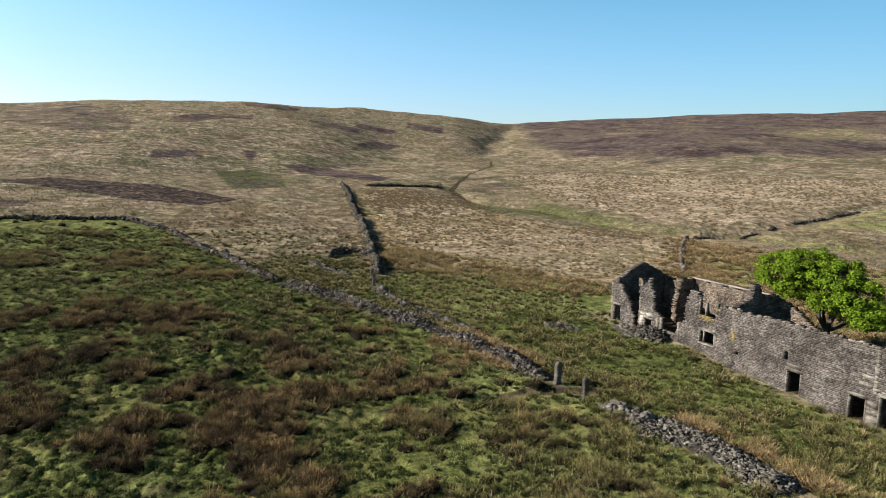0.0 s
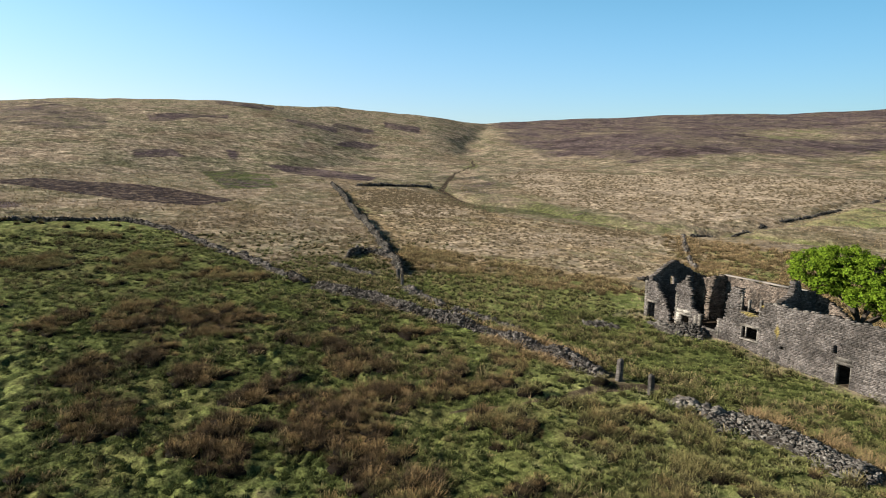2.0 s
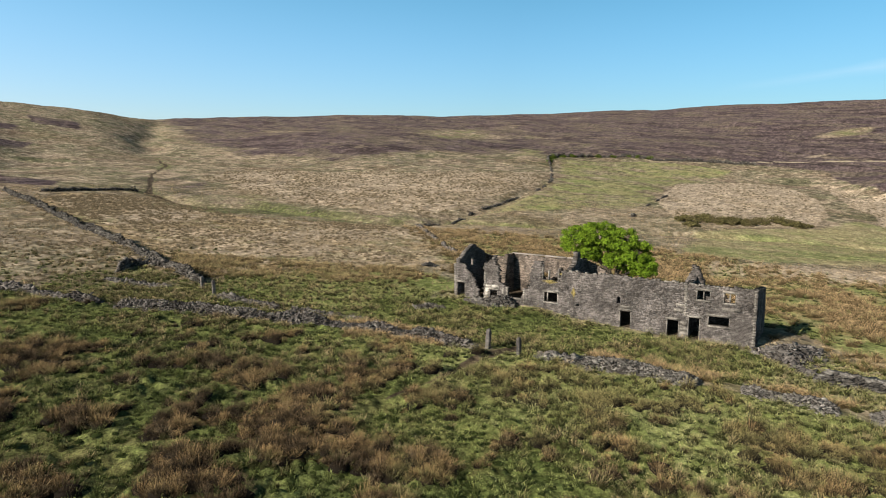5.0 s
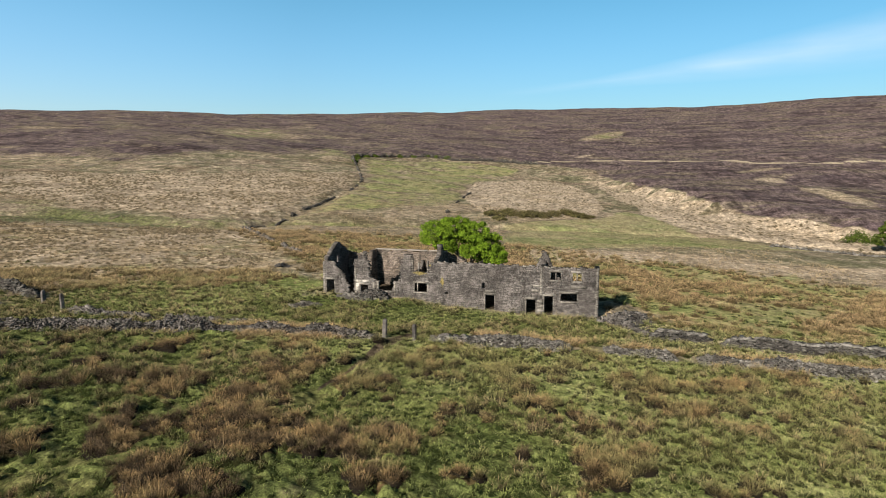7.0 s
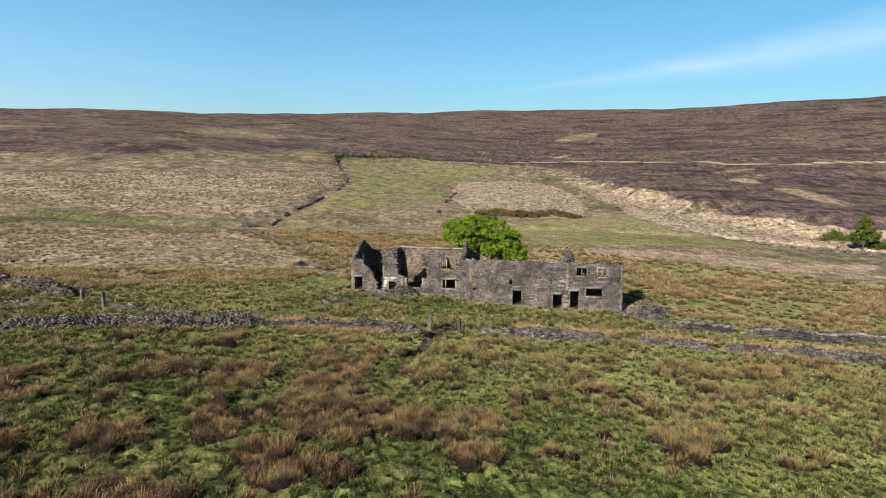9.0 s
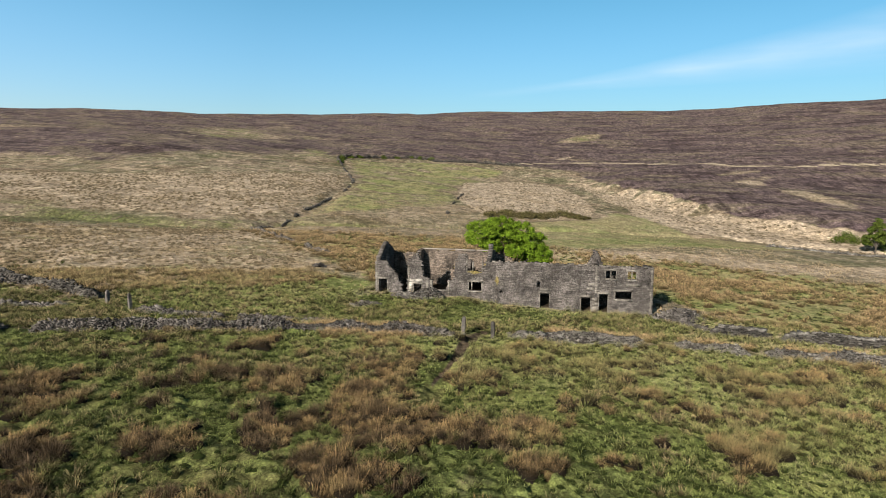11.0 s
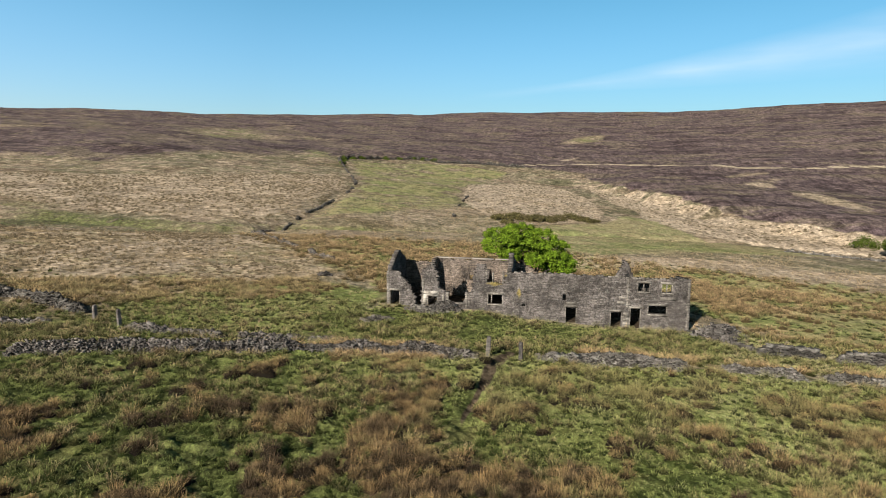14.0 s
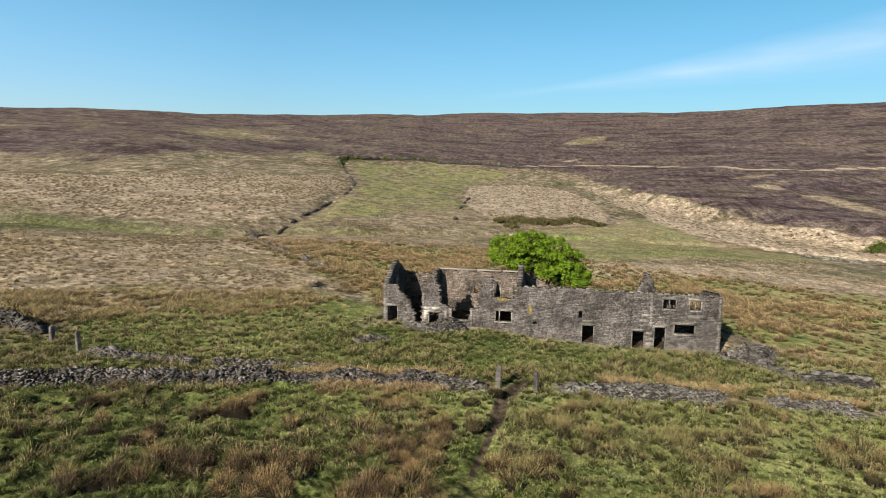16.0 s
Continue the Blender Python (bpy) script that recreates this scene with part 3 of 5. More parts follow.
EAST_RUSHES = [(4.8, 71.9, 3.0, 2.6), (1.0, 67.8, 2.6, 3.2), (-4.7, 63.8, 1.7, 2.7), (4.0, 61.8, 1.5, 1.8), (-1.9, 58.2, 1.6, 1.2), (10.7, 58.9, 2.3, 1.5), (2.0, 52.2, 1.8, 3.0), (4.5, 50.3, 2.0, 2.4),
               (6.1, 45.9, 3.2, 4.0), (5.9, 39.0, 3.0, 3.0), (15.6, 46.2, 1.6, 2.6), (7.0, 34.5, 2.0, 2.0), (17.5, 26.8, 2.0, 1.2), (8.7, 20.9, 3.3, 3.0), (13.2, 32.5, 1.6, 1.3), (2.7, 34.1, 2.0, 1.4),
               (4.3, 29.2, 2.6, 1.2), (25.6, 28.5, 4.2, 1.1), (24.2, 18.0, 2.8, 1.2), (27.4, 10.1, 4.2, 1.2), (24.1, 37.6, 1.8, 1.4)]


def rush_density(x, y):
    """How thick the rushes stand, 0 to 1, in the near field."""
    best = np.full(np.shape(x), -9.0)
    for beds, (ex, ey) in ((WEST_RUSHES, (0.92, -0.38)), (EAST_RUSHES, (0.19, -0.98))):
        for bx, by, wide, deep in beds:
            u, v = (x - bx) * ex + (y - by) * ey, (x - bx) * -ey + (y - by) * ex
            best = np.maximum(best, 1 - np.hypot(u / wide, v / deep))
    ragged = 1.7 * (fbm(x, y, 2.2, 3, 3) - 0.5)
    stray = (0.55 * fbm(x, y, 3.4, 3, 2) + 0.45 * vnoise(x, y, 1.5, 5) - 0.66 + 0.1 * ramp((x - 5) / 10) * ramp((66 - y) / 12)) / 0.12
    return np.maximum(np.clip((np.maximum(best, -1.2) + ragged - 0.14) / 0.22, 0, 1), 0.5 * np.clip(stray, 0, 1))


EAST_GREENS = [[(107, 17), (105, 5), (98, -5), (109, -17), (96, -17), (97, -30), (83, -24), (81, -14), (86, 0), (94, 13)], [(58, 12), (68, 4), (74, -12), (62, -8)]]


def east_rust(x, y):
    return np.clip(fbm(x, y, 6.5, 71) * 4 - 1.3, 0, 1)


def east_green(x, y):
    return np.maximum.reduce([patch(x, y, q, 9) for q in EAST_GREENS])


def height(x, y):
    """The ground with its small unevenness."""
    x, y = np.asarray(x, float), np.asarray(y, float)
    r = np.hypot(x - CX, y - CY)
    rough = 0.45 * (fbm(x, y, 3.6, 11, 3) - 0.5) + 0.5 * (fbm(x, y, 18.0, 12, 2) - 0.5)
    # small hummocks with creases between them in the pasture
    wx, wy = x + 1.6 * (vnoise(x, y, 2.1, 61) - 0.5) + 0.4 * y, y + 1.6 * (vnoise(x, y, 2.1, 62) - 0.5) - 0.4 * x
    hummock = (0.34 * np.abs(2 * vnoise(wx, wy, 1.5, 19) - 1) + 0.16 * np.abs(2 * vnoise(wx, wy, 0.75, 23) - 1)) * (1.2 - 0.6 * np.clip(lushness(x, y), 0, 1))
    rough = rough + hummock * patch(x, y, NEAR_FIELD, 2) * ramp((150 - r) / 40)
    house = ramp(1 - np.maximum(np.abs(x - 53.5) - 5, np.abs(y - 40.5) - 19.5) / 6)
    far = 7 * (fbm(x, y, 90.0, 13, 4) - 0.5) * ramp((r - 260) / 250)
    z = land(x, y) + far
    level = smooth_table(60 - y, [-20, 0, 13, 19, 24, 29, 38, 60], [1.6, 0.75, 0.6, -0.25, -0.45, -0.75, -0.7, -1.0])
    z = z + rough * (1 - 0.8 * house) - 0.3 * ramp((x - 10) / 8) * np.exp(-(along(x, y, PATH_LINE)[0] / 0.5) ** 2)
    return z * (1 - house) + level * house


def build_ground():
    dense = np.radians(np.arange(-16, 120, 0.3))
    sparse = np.radians(np.arange(120, 344, 4.0))
    az = np.concatenate([dense, sparse])
    rings = np.concatenate([[0.0, 4, 8, 12], np.geomspace(15, 140, 345), np.geomspace(141.5, 3800, 270)])
    A, R = np.meshgrid(az, rings)
    X, Y = CX + R * np.sin(A), CY + R * np.cos(A)
    x, y = X.ravel(), Y.ravel()
    z = height(x, y)
    nr, na = A.shape
    i, j = np.meshgrid(np.arange(nr - 1), np.arange(na), indexing="ij")
    k = (j + 1) % na
    faces = np.stack([i * na + j, i * na + k, (i + 1) * na + k, (i + 1) * na + j], -1).reshape(-1, 4)[:, ::-1]
    mesh = quick_mesh("ground", np.stack([x, y, z], 1), faces)
    ob = new("ground", mesh)
    mesh.materials.append(M_MOOR)
    mesh.polygons.foreach_set("use_smooth", np.ones(len(faces), bool))
    near = patch(x, y, NEAR_FIELD, 3)
    mid = patch(x, y, MID_FIELD, 14)
    bx, _, _ = along(x, y, BECK)
    path, _, _ = along(x, y, PATH_LINE)
    track, _, _ = along(x, y, [(455, 120), (500, 60), (512, 10), (490, -45), (451, -80), (436, -117), (443, -180), (470, -300)])
    green = np.maximum.reduce([near * (0.85 + 0.5 * (fbm(x, y, 9.0, 31) - 0.5)), 0.47 * patch(x, y, GREEN_FIELD, 10), 0.42 * patch(x, y, GREEN_FLAT, 12), 0.72 * patch(x, y, DARK_PATCH, 5), 0.5 * patch(x, y, BECK_GREEN, 9), 0.58 * patch(x, y, FOLD_GREEN, 4), 0.3 * patch(x, y, HEATH_EDGE, 40), 0.5 * east_green(x, y), 0.62 * patch(x, y, EAST_FIELD, 10) * (1 - patch(x, y, TAN_BAND, 10)) * (1 - east_rust(x, y)), 0.45 * patch(x, y, MOOR_LAWNS[0], 25),
                               0.62 * patch(x, y, YARD, 5), 0.72 * patch(x, y, HOUSE_GREEN, 9), 0.5 * np.exp(-(bx / 6) ** 2)])
    green = green * (1 - np.maximum(patch(x, y, PALE_BANK, 6), patch(x, y, PALE_SLOPE, 6)))
    streaks = ramp((y - 40) / 120) * np.clip(fbm(x * 0.8 + y * 0.25, y * 0.8 - x * 0.35, 55, 131, 4) * 6 - 2.9, 0, 1)
    mask = {
        "green_zone": green,
        "rust_zone": np.maximum(0.72 * patch(x, y, EAST_FIELD, 12), 0.8 * mid),
        "pale_zone": np.maximum.reduce([0.4 * patch(x, y, STRAW_STRIP, 6), 0.58 * patch(x, y, PALE_FIELD, 14), 1.4 * patch(x, y, PALE_SLOPE, 8), patch(x, y, PALE_BANK, 5), 0.54 * mid, 0.72 * patch(x, y, TAN_BAND, 10), 0.55 * patch(x, y, MOOR_LAWNS[1], 5), patch(x, y, MOOR_LAWNS[2], 3), 0.5 * patch(x, y, MOOR_LAWNS[3], 5), 0.45 * patch(x, y, MOOR_LAWNS[4], 8), 0.7 * patch(x, y, MOOR_LAWNS[5], 5)]),
        "heather_zone": (1 - 0.8 * patch(x, y, PALE_SLOPE, 10)) * np.maximum.reduce([(1 - 0.36 * streaks) * patch(x, y, HEATHER_MOOR, 8 + 80 * ramp((y - 30) / 150)) * (1 - 0.08 * ramp((y - 160) / 160)) * (1 - 0.28 * np.maximum.reduce([patch(x, y, q, 70) for q in GREEN_LAWNS])) * (1 - 0.72 * np.maximum.reduce([patch(x, y, q, 14) for q in MOOR_LAWNS]))] + [(0.5 if k == 0 else 0.78) * patch(x, y, q, 6) for k, q in enumerate(HILL_PATCHES)] + [0.42 * patch(x, y, BROWN_FLATS, 20), 0.3 * patch(x, y, BECK_GREEN, 9), 0.5 * patch(x, y, DARK_PATCH, 5), 0.36 * patch(x, y, HEATH_EDGE, 30)]),
        "lush": np.where(near > 0.5, np.clip(lushness(x, y), 0, 1), 1.0 - 0.6 * np.maximum.reduce([patch(x, y, YARD, 5), 1.3 * patch(x, y, BECK_GREEN, 6), patch(x, y, FOLD_GREEN, 5), 1.6 * patch(x, y, DARK_PATCH, 6)])),
        "burnt_zone": np.maximum(patch(x, y, SCREE, 3), 0),
        "rush_zone": near * rush_density(x, y),
        "bare_zone": np.maximum(0.72 * np.exp(-(bx / 1.9) ** 2), np.maximum(0.85 * ramp((x - 9) / 8) * np.exp(-(path / (0.4 + 0.4 * ramp((x - 21) / 4))) ** 2), ramp(-np.maximum(np.abs(x - 53.8) - 4.1, np.abs(y - 40.5) - 18.7) * 2))),
        "high_zone": ramp((np.hypot(x - CX, y - CY) - 170) / 150),
        "lawn_zone": (1 - patch(x, y, PALE_SLOPE, 10)) * np.maximum.reduce([patch(x, y, GREEN_FLAT, 14), 0.9 * east_green(x, y), 0.55 * patch(x, y, EAST_FIELD, 10) * (1 - east_rust(x, y)), 0.45 * patch(x, y, GREEN_FIELD, 14)] + [(0.4, 0.5, 0.5, 0.3, 0.3)[i] * patch(x, y, q, 60) for i, q in enumerate(GREEN_LAWNS)]),
        "track_zone": np.exp(-(track / 3.3) ** 2),
    }
    for name, v in mask.items():
        a = mesh.attributes.new(name, "FLOAT", "POINT")
        a.data.foreach_set("value", v.astype(np.float32))
    return tagged(ob, "rough moorland ground of green turf, straw grass and heather", "ground", kind="structure")


def quick_mesh(name, verts, faces):
    """A mesh from arrays; all faces have the same number of corners."""
    verts, faces = np.asarray(verts, np.float32), np.asarray(faces, np.int32)
    mesh = bpy.data.meshes.new(name)
    n = faces.shape[1]
    mesh.vertices.add(len(verts))
    mesh.vertices.foreach_set("co", verts.ravel())
    mesh.loops.add(faces.size)
    mesh.loops.foreach_set("vertex_index", faces.ravel())
    mesh.polygons.add(len(faces))
    mesh.polygons.foreach_set("loop_start", np.arange(0, faces.size, n, dtype=np.int32))
    mesh.update(calc_edges=True)
    return mesh


build_ground()


# ---- helpers for things ----
def thing(name, place, label, category, group="", kind=""):
    ob = new(name)
    ob.location = place
    return tagged(ob, label, category, group, kind)


def place_of(ob):
    m = ob.matrix_parent_inverse @ ob.matrix_basis if ob.parent else ob.matrix_basis.copy()
    return place_of(ob.parent) @ m if ob.parent else m


def under(ob, parent):
    ob.parent = parent
    ob.matrix_parent_inverse = place_of(parent).inverted()
    return ob


def part(name, mesh, material, parent, label="", kind=""):
    """One mesh object, given in world coordinates, under a thing or a part."""
    if material:
        mesh.materials.append(material)
    ob = under(new(name, mesh), parent)
    return tagged(ob, label, kind=kind)


BOX_FACES = np.array([[0, 1, 3, 2], [4, 6, 7, 5], [0, 4, 5, 1], [2, 3, 7, 6], [0, 2, 6, 4], [1, 5, 7, 3]])
BOX_CORNERS = np.array([[i, j, k] for i in (-1, 1) for j in (-1, 1) for k in (-1, 1)], float) / 2


def boxes(name, centres, sizes, turns=None, jitter=0.0, seed=1):
    """Many blocks in one mesh. turns: 3 x 3 matrices; jitter: how far corners stray."""
    rng = np.random.RandomState(seed)
    c, s = np.asarray(centres, float), np.asarray(sizes, float)
    v = BOX_CORNERS[None] * s[:, None, :]
    if jitter:
        v = v + rng.uniform(-1, 1, v.shape) * np.minimum(jitter, 0.22 * s[:, None, :])
    if turns is not None:
        v = np.einsum("nij,nkj->nki", turns, v)
    v = v + c[:, None, :]
    f = BOX_FACES[None] + 8 * np.arange(len(c))[:, None, None]
    return quick_mesh(name, v.reshape(-1, 3), f.reshape(-1, 4))


def turn_matrices(rng, n, tilt, yaw=None):
    """Random turns: any heading, leaning by up to tilt radians."""
    a = rng.uniform(0, 6.283, n) if yaw is None else yaw
    b, c = rng.normal(0, tilt, n), rng.normal(0, tilt, n)
    z0, one = np.zeros(n), np.ones(n)
    rz = np.stack([np.cos(a), -np.sin(a), z0, np.sin(a), np.cos(a), z0, z0, z0, one], 1).reshape(n, 3, 3)
    rx = np.stack([one, z0, z0, z0, np.cos(b), -np.sin(b), z0, np.sin(b), np.cos(b)], 1).reshape(n, 3, 3)
    ry = np.stack([np.cos(c), z0, np.sin(c), z0, one, z0, -np.sin(c), z0, np.cos(c)], 1).reshape(n, 3, 3)
    return rz @ ry @ rx


# ---- the ruined farmhouse ----
def courses(axis, at, thick, s0, s1, top, gaps, z0, seed, course=0.165, length=(0.35, 1.1)):
    """Stones of a wall, course by course. axis: the way it runs ('x' or 'y'); at: its near face; gaps: openings (s from, s to, z from, z to).
    Returns centres and sizes of the stones, and of the core blocks behind their joints."""
    rng = np.random.RandomState(seed)
    stones, core = [], []
    zmax = max(top(s) for s in np.linspace(s0, s1, 200))
    z = z0
    while z < zmax:
        h = course * rng.uniform(0.8, 1.25)
        zc = z + h / 2
        s, runs = s0, []
        while s < s1 - 0.02:
            e = min(s + rng.uniform(*length), s1)
            for ga, gb, gz, gt in gaps:
                if gz < zc < gt:
                    if ga <= s + 0.01 < gb:
                        s = gb
                        e = None
                        break
                    if s < ga < e:
                        e = ga
            if e is None:
                continue
            mid_s = (s + e) / 2
            if zc < top(mid_s) and e - s > 0.05:
                stones.append((mid_s, at + thick / 2, zc, e - s - 0.007, thick + rng.uniform(-0.03, 0.035), h - 0.025))
                if runs and abs(runs[-1][1] - s) < 0.001:
                    runs[-1][1] = e
                else:
                    runs.append([s, e])
            s = e
        core += [((ra + rb) / 2, at + thick / 2, zc, rb - ra - 0.08, thick - 0.12, h + 0.004) for ra, rb in runs if rb - ra > 0.2]
        z += h
    out = []
    for rows in (stones, core):
        r = np.array(rows)
        if axis == "y":
            out.append((r[:, [1, 0, 2]], r[:, [4, 3, 5]]))
        else:
            out.append((r[:, [0, 1, 2]], r[:, [3, 4, 5]]))
    return out


def profile(points, ragged, seed):
    """A wall's top line with the broken edge of fallen masonry."""
    xs, zs = zip(*sorted(points))

    def top(s):
        return float(np.interp(s, xs, zs)) + ragged * (float(vnoise(s, 0.0, 0.55, seed)) - 0.5)
    return top


house = thing("ruined_farmhouse", (53.5, 40.5, 0), "roofless ruined farmhouse of coursed dark gritstone on the moor", "ruin")
FX, TH = 49.65, 0.6
FRONT_TOP = [(21.8, 5.45), (28.8, 5.53), (36, 5.62), (43.0, 5.5), (43.98, 5.5), (44.0, 4.3), (46.28, 4.15), (46.3, 6.1), (46.5, 6.6), (47.3, 6.4), (47.65, 5.9), (47.9, 4.6), (48.05, 3.2),
             (48.75, 2.75), (48.9, 2.6), (48.95, 1.4), (51.1, 1.4), (51.15, 2.8), (51.7, 3.0), (52.3, 3.2), (52.5, 5.0), (52.8, 6.0), (53.0, 6.7), (53.6, 6.2), (54.5, 5.5), (54.6, 5.3),
             (54.62, 0.2), (55.35, 0.2), (55.4, 1.9), (55.8, 2.6), (56.3, 3.4), (56.9, 4.2), (57.4, 4.8), (57.7, 5.2), (59.3, 5.25)]
FRONT_GAPS = [(57.6, 58.8, -1, 2.65), (52.6, 53.75, -1, 2.1), (44.2, 45.95, 1.46, 2.7), (41.3, 41.7, 1.4, 1.7), (36.3, 36.7, 2.4, 3.05), (35.05, 36.25, -2, 1.55), (29.65, 30.85, -2, 1.25),
              (27.45, 28.55, -2, 1.78), (24.45, 26.5, 1.15, 2.2), (26.5, 27.8, 3.87, 4.92), (23.94, 25.05, 3.84, 4.9)]
WALLS = {   # name: axis, near face, thickness, from, to, top line, raggedness, openings
    "front_wall": ("y", FX, TH, 21.8, 59.3, FRONT_TOP, 0.3, FRONT_GAPS),
    "west_gable": ("x", 58.7, TH, FX + TH, 58.0, [(49.6, 5.3), (53.5, 7.3), (54.1, 7.4), (58.05, 5.35)], 0.3, [(53.3, 54.2, 4.3, 5.5)]),
    "back_wall": ("y", 57.4, TH, 21.8, 58.7, [(21.8, 2.2), (25.4, 2.2), (26.0, 2.9), (37.5, 2.9), (39.5, 3.8), (41, 4.9), (43.2, 5.7), (54.2, 5.85), (54.9, 5.2), (58.7, 5.4)], 0.35, [(48.5, 49.6, 2.9, 3.6)]),
    "hearth_wall": ("x", 43.2, TH, FX + TH, 57.4, [(50.2, 5.2), (51.5, 5.4), (53.3, 6.0), (53.8, 7.4), (54.6, 7.3), (54.9, 6.3), (57.4, 6.0)], 0.3, []),
    "parlour_wall": ("x", 54.0, TH, FX + TH, 57.4, [(50.2, 4.5), (50.8, 3.2), (51.2, 1.2), (54.6, 1.0), (54.9, 4.6), (55.4, 5.9), (57.4, 5.9)], 0.35, []),
    # cross wall added to keep sun off the room behind the window
    "added_shade_wall": ("x", 46.7, 0.45, FX + TH, 57.4, [(50.2, 5.4), (51.0, 4.4), (53.0, 3.6), (55.5, 3.4), (57.4, 4.6)], 0.35, []),
    # low wall added behind the lower window, in shadow so the opening looks dark
    "added_low_backing": ("y", 53.4, 0.45, 22.4, 28.7, [(22.4, 2.7), (28.7, 2.6)], 0.4, []),
    # partition added close behind the upper window to darken it, open at door height
    "added_high_backing": ("y", 51.3, 0.4, 26.0, 28.7, [(26.0, 4.7), (28.7, 5.0)], 0.3, [(25.9, 28.8, -2, 2.6)]),
    "barn_wall": ("x", 28.7, TH, FX + TH, 57.4, [(50.2, 5.3), (53.0, 5.4), (54.3, 5.6), (55.1, 5.6), (55.5, 5.2), (57.4, 3.0)], 0.3, []),
    "chimney_stub": ("y", 54.2, 0.8, 28.0, 30.1, [(28.0, 5.0), (28.4, 6.0), (28.8, 6.9), (29.2, 7.1), (29.5, 6.1), (30.1, 5.0)], 0.35, []),
    "east_gable": ("x", 21.8, TH, FX + TH, 57.4, [(50.2, 5.4), (51.0, 5.35), (52.0, 5.25), (54.0, 5.05), (57.4, 4.5)], 0.3, []),
}


def block_meshes():
    """A few worn stone blocks, one metre each way, to be shared by many stones."""
    out = []
    for k in range(6):
        rng = np.random.RandomState(50 + k)
        bm = bmesh.new()
        bmesh.ops.create_cube(bm, size=1.0)
        bmesh.ops.bevel(bm, geom=list(bm.edges), offset=0.06, segments=1, affect="EDGES")
        for v in bm.verts:
            v.co += Vector(rng.uniform(-0.03, 0.03, 3))
        mesh = bpy.data.meshes.new("stone")
        bm.to_mesh(mesh)
        bm.free()
        out.append(mesh)
    return out


HOUSE_BLOCKS = block_meshes()
for m in HOUSE_BLOCKS:
    m.materials.append(M_BLOCK)


def add_stones(parent, centres, sizes, meshes, turns=None):
    """Each stone an object of its own on a shared mesh."""
    for n, (c, s) in enumerate(zip(centres, sizes)):
        ob = bpy.data.objects.new("stone", meshes[n % len(meshes)])
        scene.collection.objects.link(ob)
        under(ob, parent)
        rot = Matrix.Identity(3) if turns is None else Matrix([list(r) for r in turns[n]])
        ob.matrix_basis = Matrix.LocRotScale(Vector(c), rot.to_quaternion(), Vector(s))


LATER = []   # stones that become objects of their own, at the end of the file
for seed, (name, (axis, at, thick, s0, s1, line, ragged, gaps)) in enumerate(WALLS.items()):
    (sc, ss), (cc, cs) = courses(axis, at, thick, s0, s1, profile(line, ragged, seed + 3), gaps, -1.6, 100 + seed, *((0.14, (0.22, 0.62)) if name == "front_wall" else (0.14, (0.2, 0.5))))
    wall = part(name, boxes(name, cc, cs), M_MORTAR, house)
    if name == "front_wall":
        pick = (sc[:, 1] < 27.0) & (sc[:, 2] > -0.6)
        pick &= np.cumsum(pick) <= 300
        LATER.append((wall, sc[pick], ss[pick]))
        sc, ss = sc[~pick], ss[~pick]
    part("stonework", boxes("stonework", sc, ss, jitter=0.02, seed=seed), M_INNER if name in ("back_wall", "parlour_wall") else M_WALL, wall, kind="stuff")


def slab(name, lo, hi, material, parent, label="", jitter=0.015, seed=5):
    lo, hi = np.array(lo, float), np.array(hi, float)
    return part(name, boxes(name, [(lo + hi) / 2], [hi - lo], jitter=jitter, seed=seed), material, parent, label)


front = next(c for c in house.children if c.name.startswith("front_wall"))
P0, P1 = FX - 0.05, FX + 0.55
for ya, yb, za, zb in [(57.6, 58.8, 0.6, 2.65), (52.6, 53.75, 0.5, 2.1), (35.05, 36.25, -0.6, 1.55), (29.65, 30.85, -0.8, 1.25), (27.45, 28.55, -0.6, 1.78), (44.2, 45.95, 1.46, 2.7), (24.45, 26.5, 1.15, 2.2),
                       (26.5, 27.8, 3.87, 4.92), (23.94, 25.05, 3.84, 4.9)]:
    slab("lintel", (P0 + 0.02, ya - 0.22, zb), (P1, yb + 0.22, zb + 0.26), M_DRESSED, front, "long dressed stone lintel")
    for y0 in (ya - 0.11, yb):
        slab("jamb", (P0 + 0.03, y0, za - 0.3), (P1 - 0.02, y0 + 0.11, zb), M_DRESSED, front)
for ya, yb, za in [(44.2, 45.95, 1.46), (24.45, 26.5, 1.15), (26.5, 27.8, 3.87), (23.94, 25.05, 3.84), (48.9, 51.2, 1.42)]:
    slab("sill", (P0 - 0.03, ya - 0.15, za - 0.16), (P1, yb + 0.15, za), M_DRESSED, front)
for y0, za, zb in [(27.15, 3.87, 4.92), (24.5, 3.84, 4.9), (45.55, 1.46, 2.7)]:
    slab("mullion", (FX + 0.12, y0 - 0.07, za), (FX + 0.34, y0 + 0.07, zb), M_DRESSED, front)
for k, (ya, yb) in enumerate([(49.4, 54.3), (46.2, 49.3), (43.4, 46.0)]):
    slab("wall_plate", (57.3, ya, 5.88), (57.7, yb, 6.03), M_TIMBER, house, "long pale weathered timber on the wall top", 0.03, k)
rng = np.random.RandomState(31)
for y0, zlo, zhi in ((28.95, 1.8, 5.4), (22.0, -0.6, 5.3), (59.05, 0.7, 5.1), (54.4, 0.4, 4.6)):
    z = zlo
    while z < zhi:
        h, w = rng.uniform(0.24, 0.36), rng.choice([0.22, 0.34])
        slab("quoin", (FX - 0.035, y0 - w * 0.6, z), (FX + 0.3, y0 + w * 0.6, z + h - 0.015), M_DRESSED, front, seed=int(z * 100 + 200))
        z += h
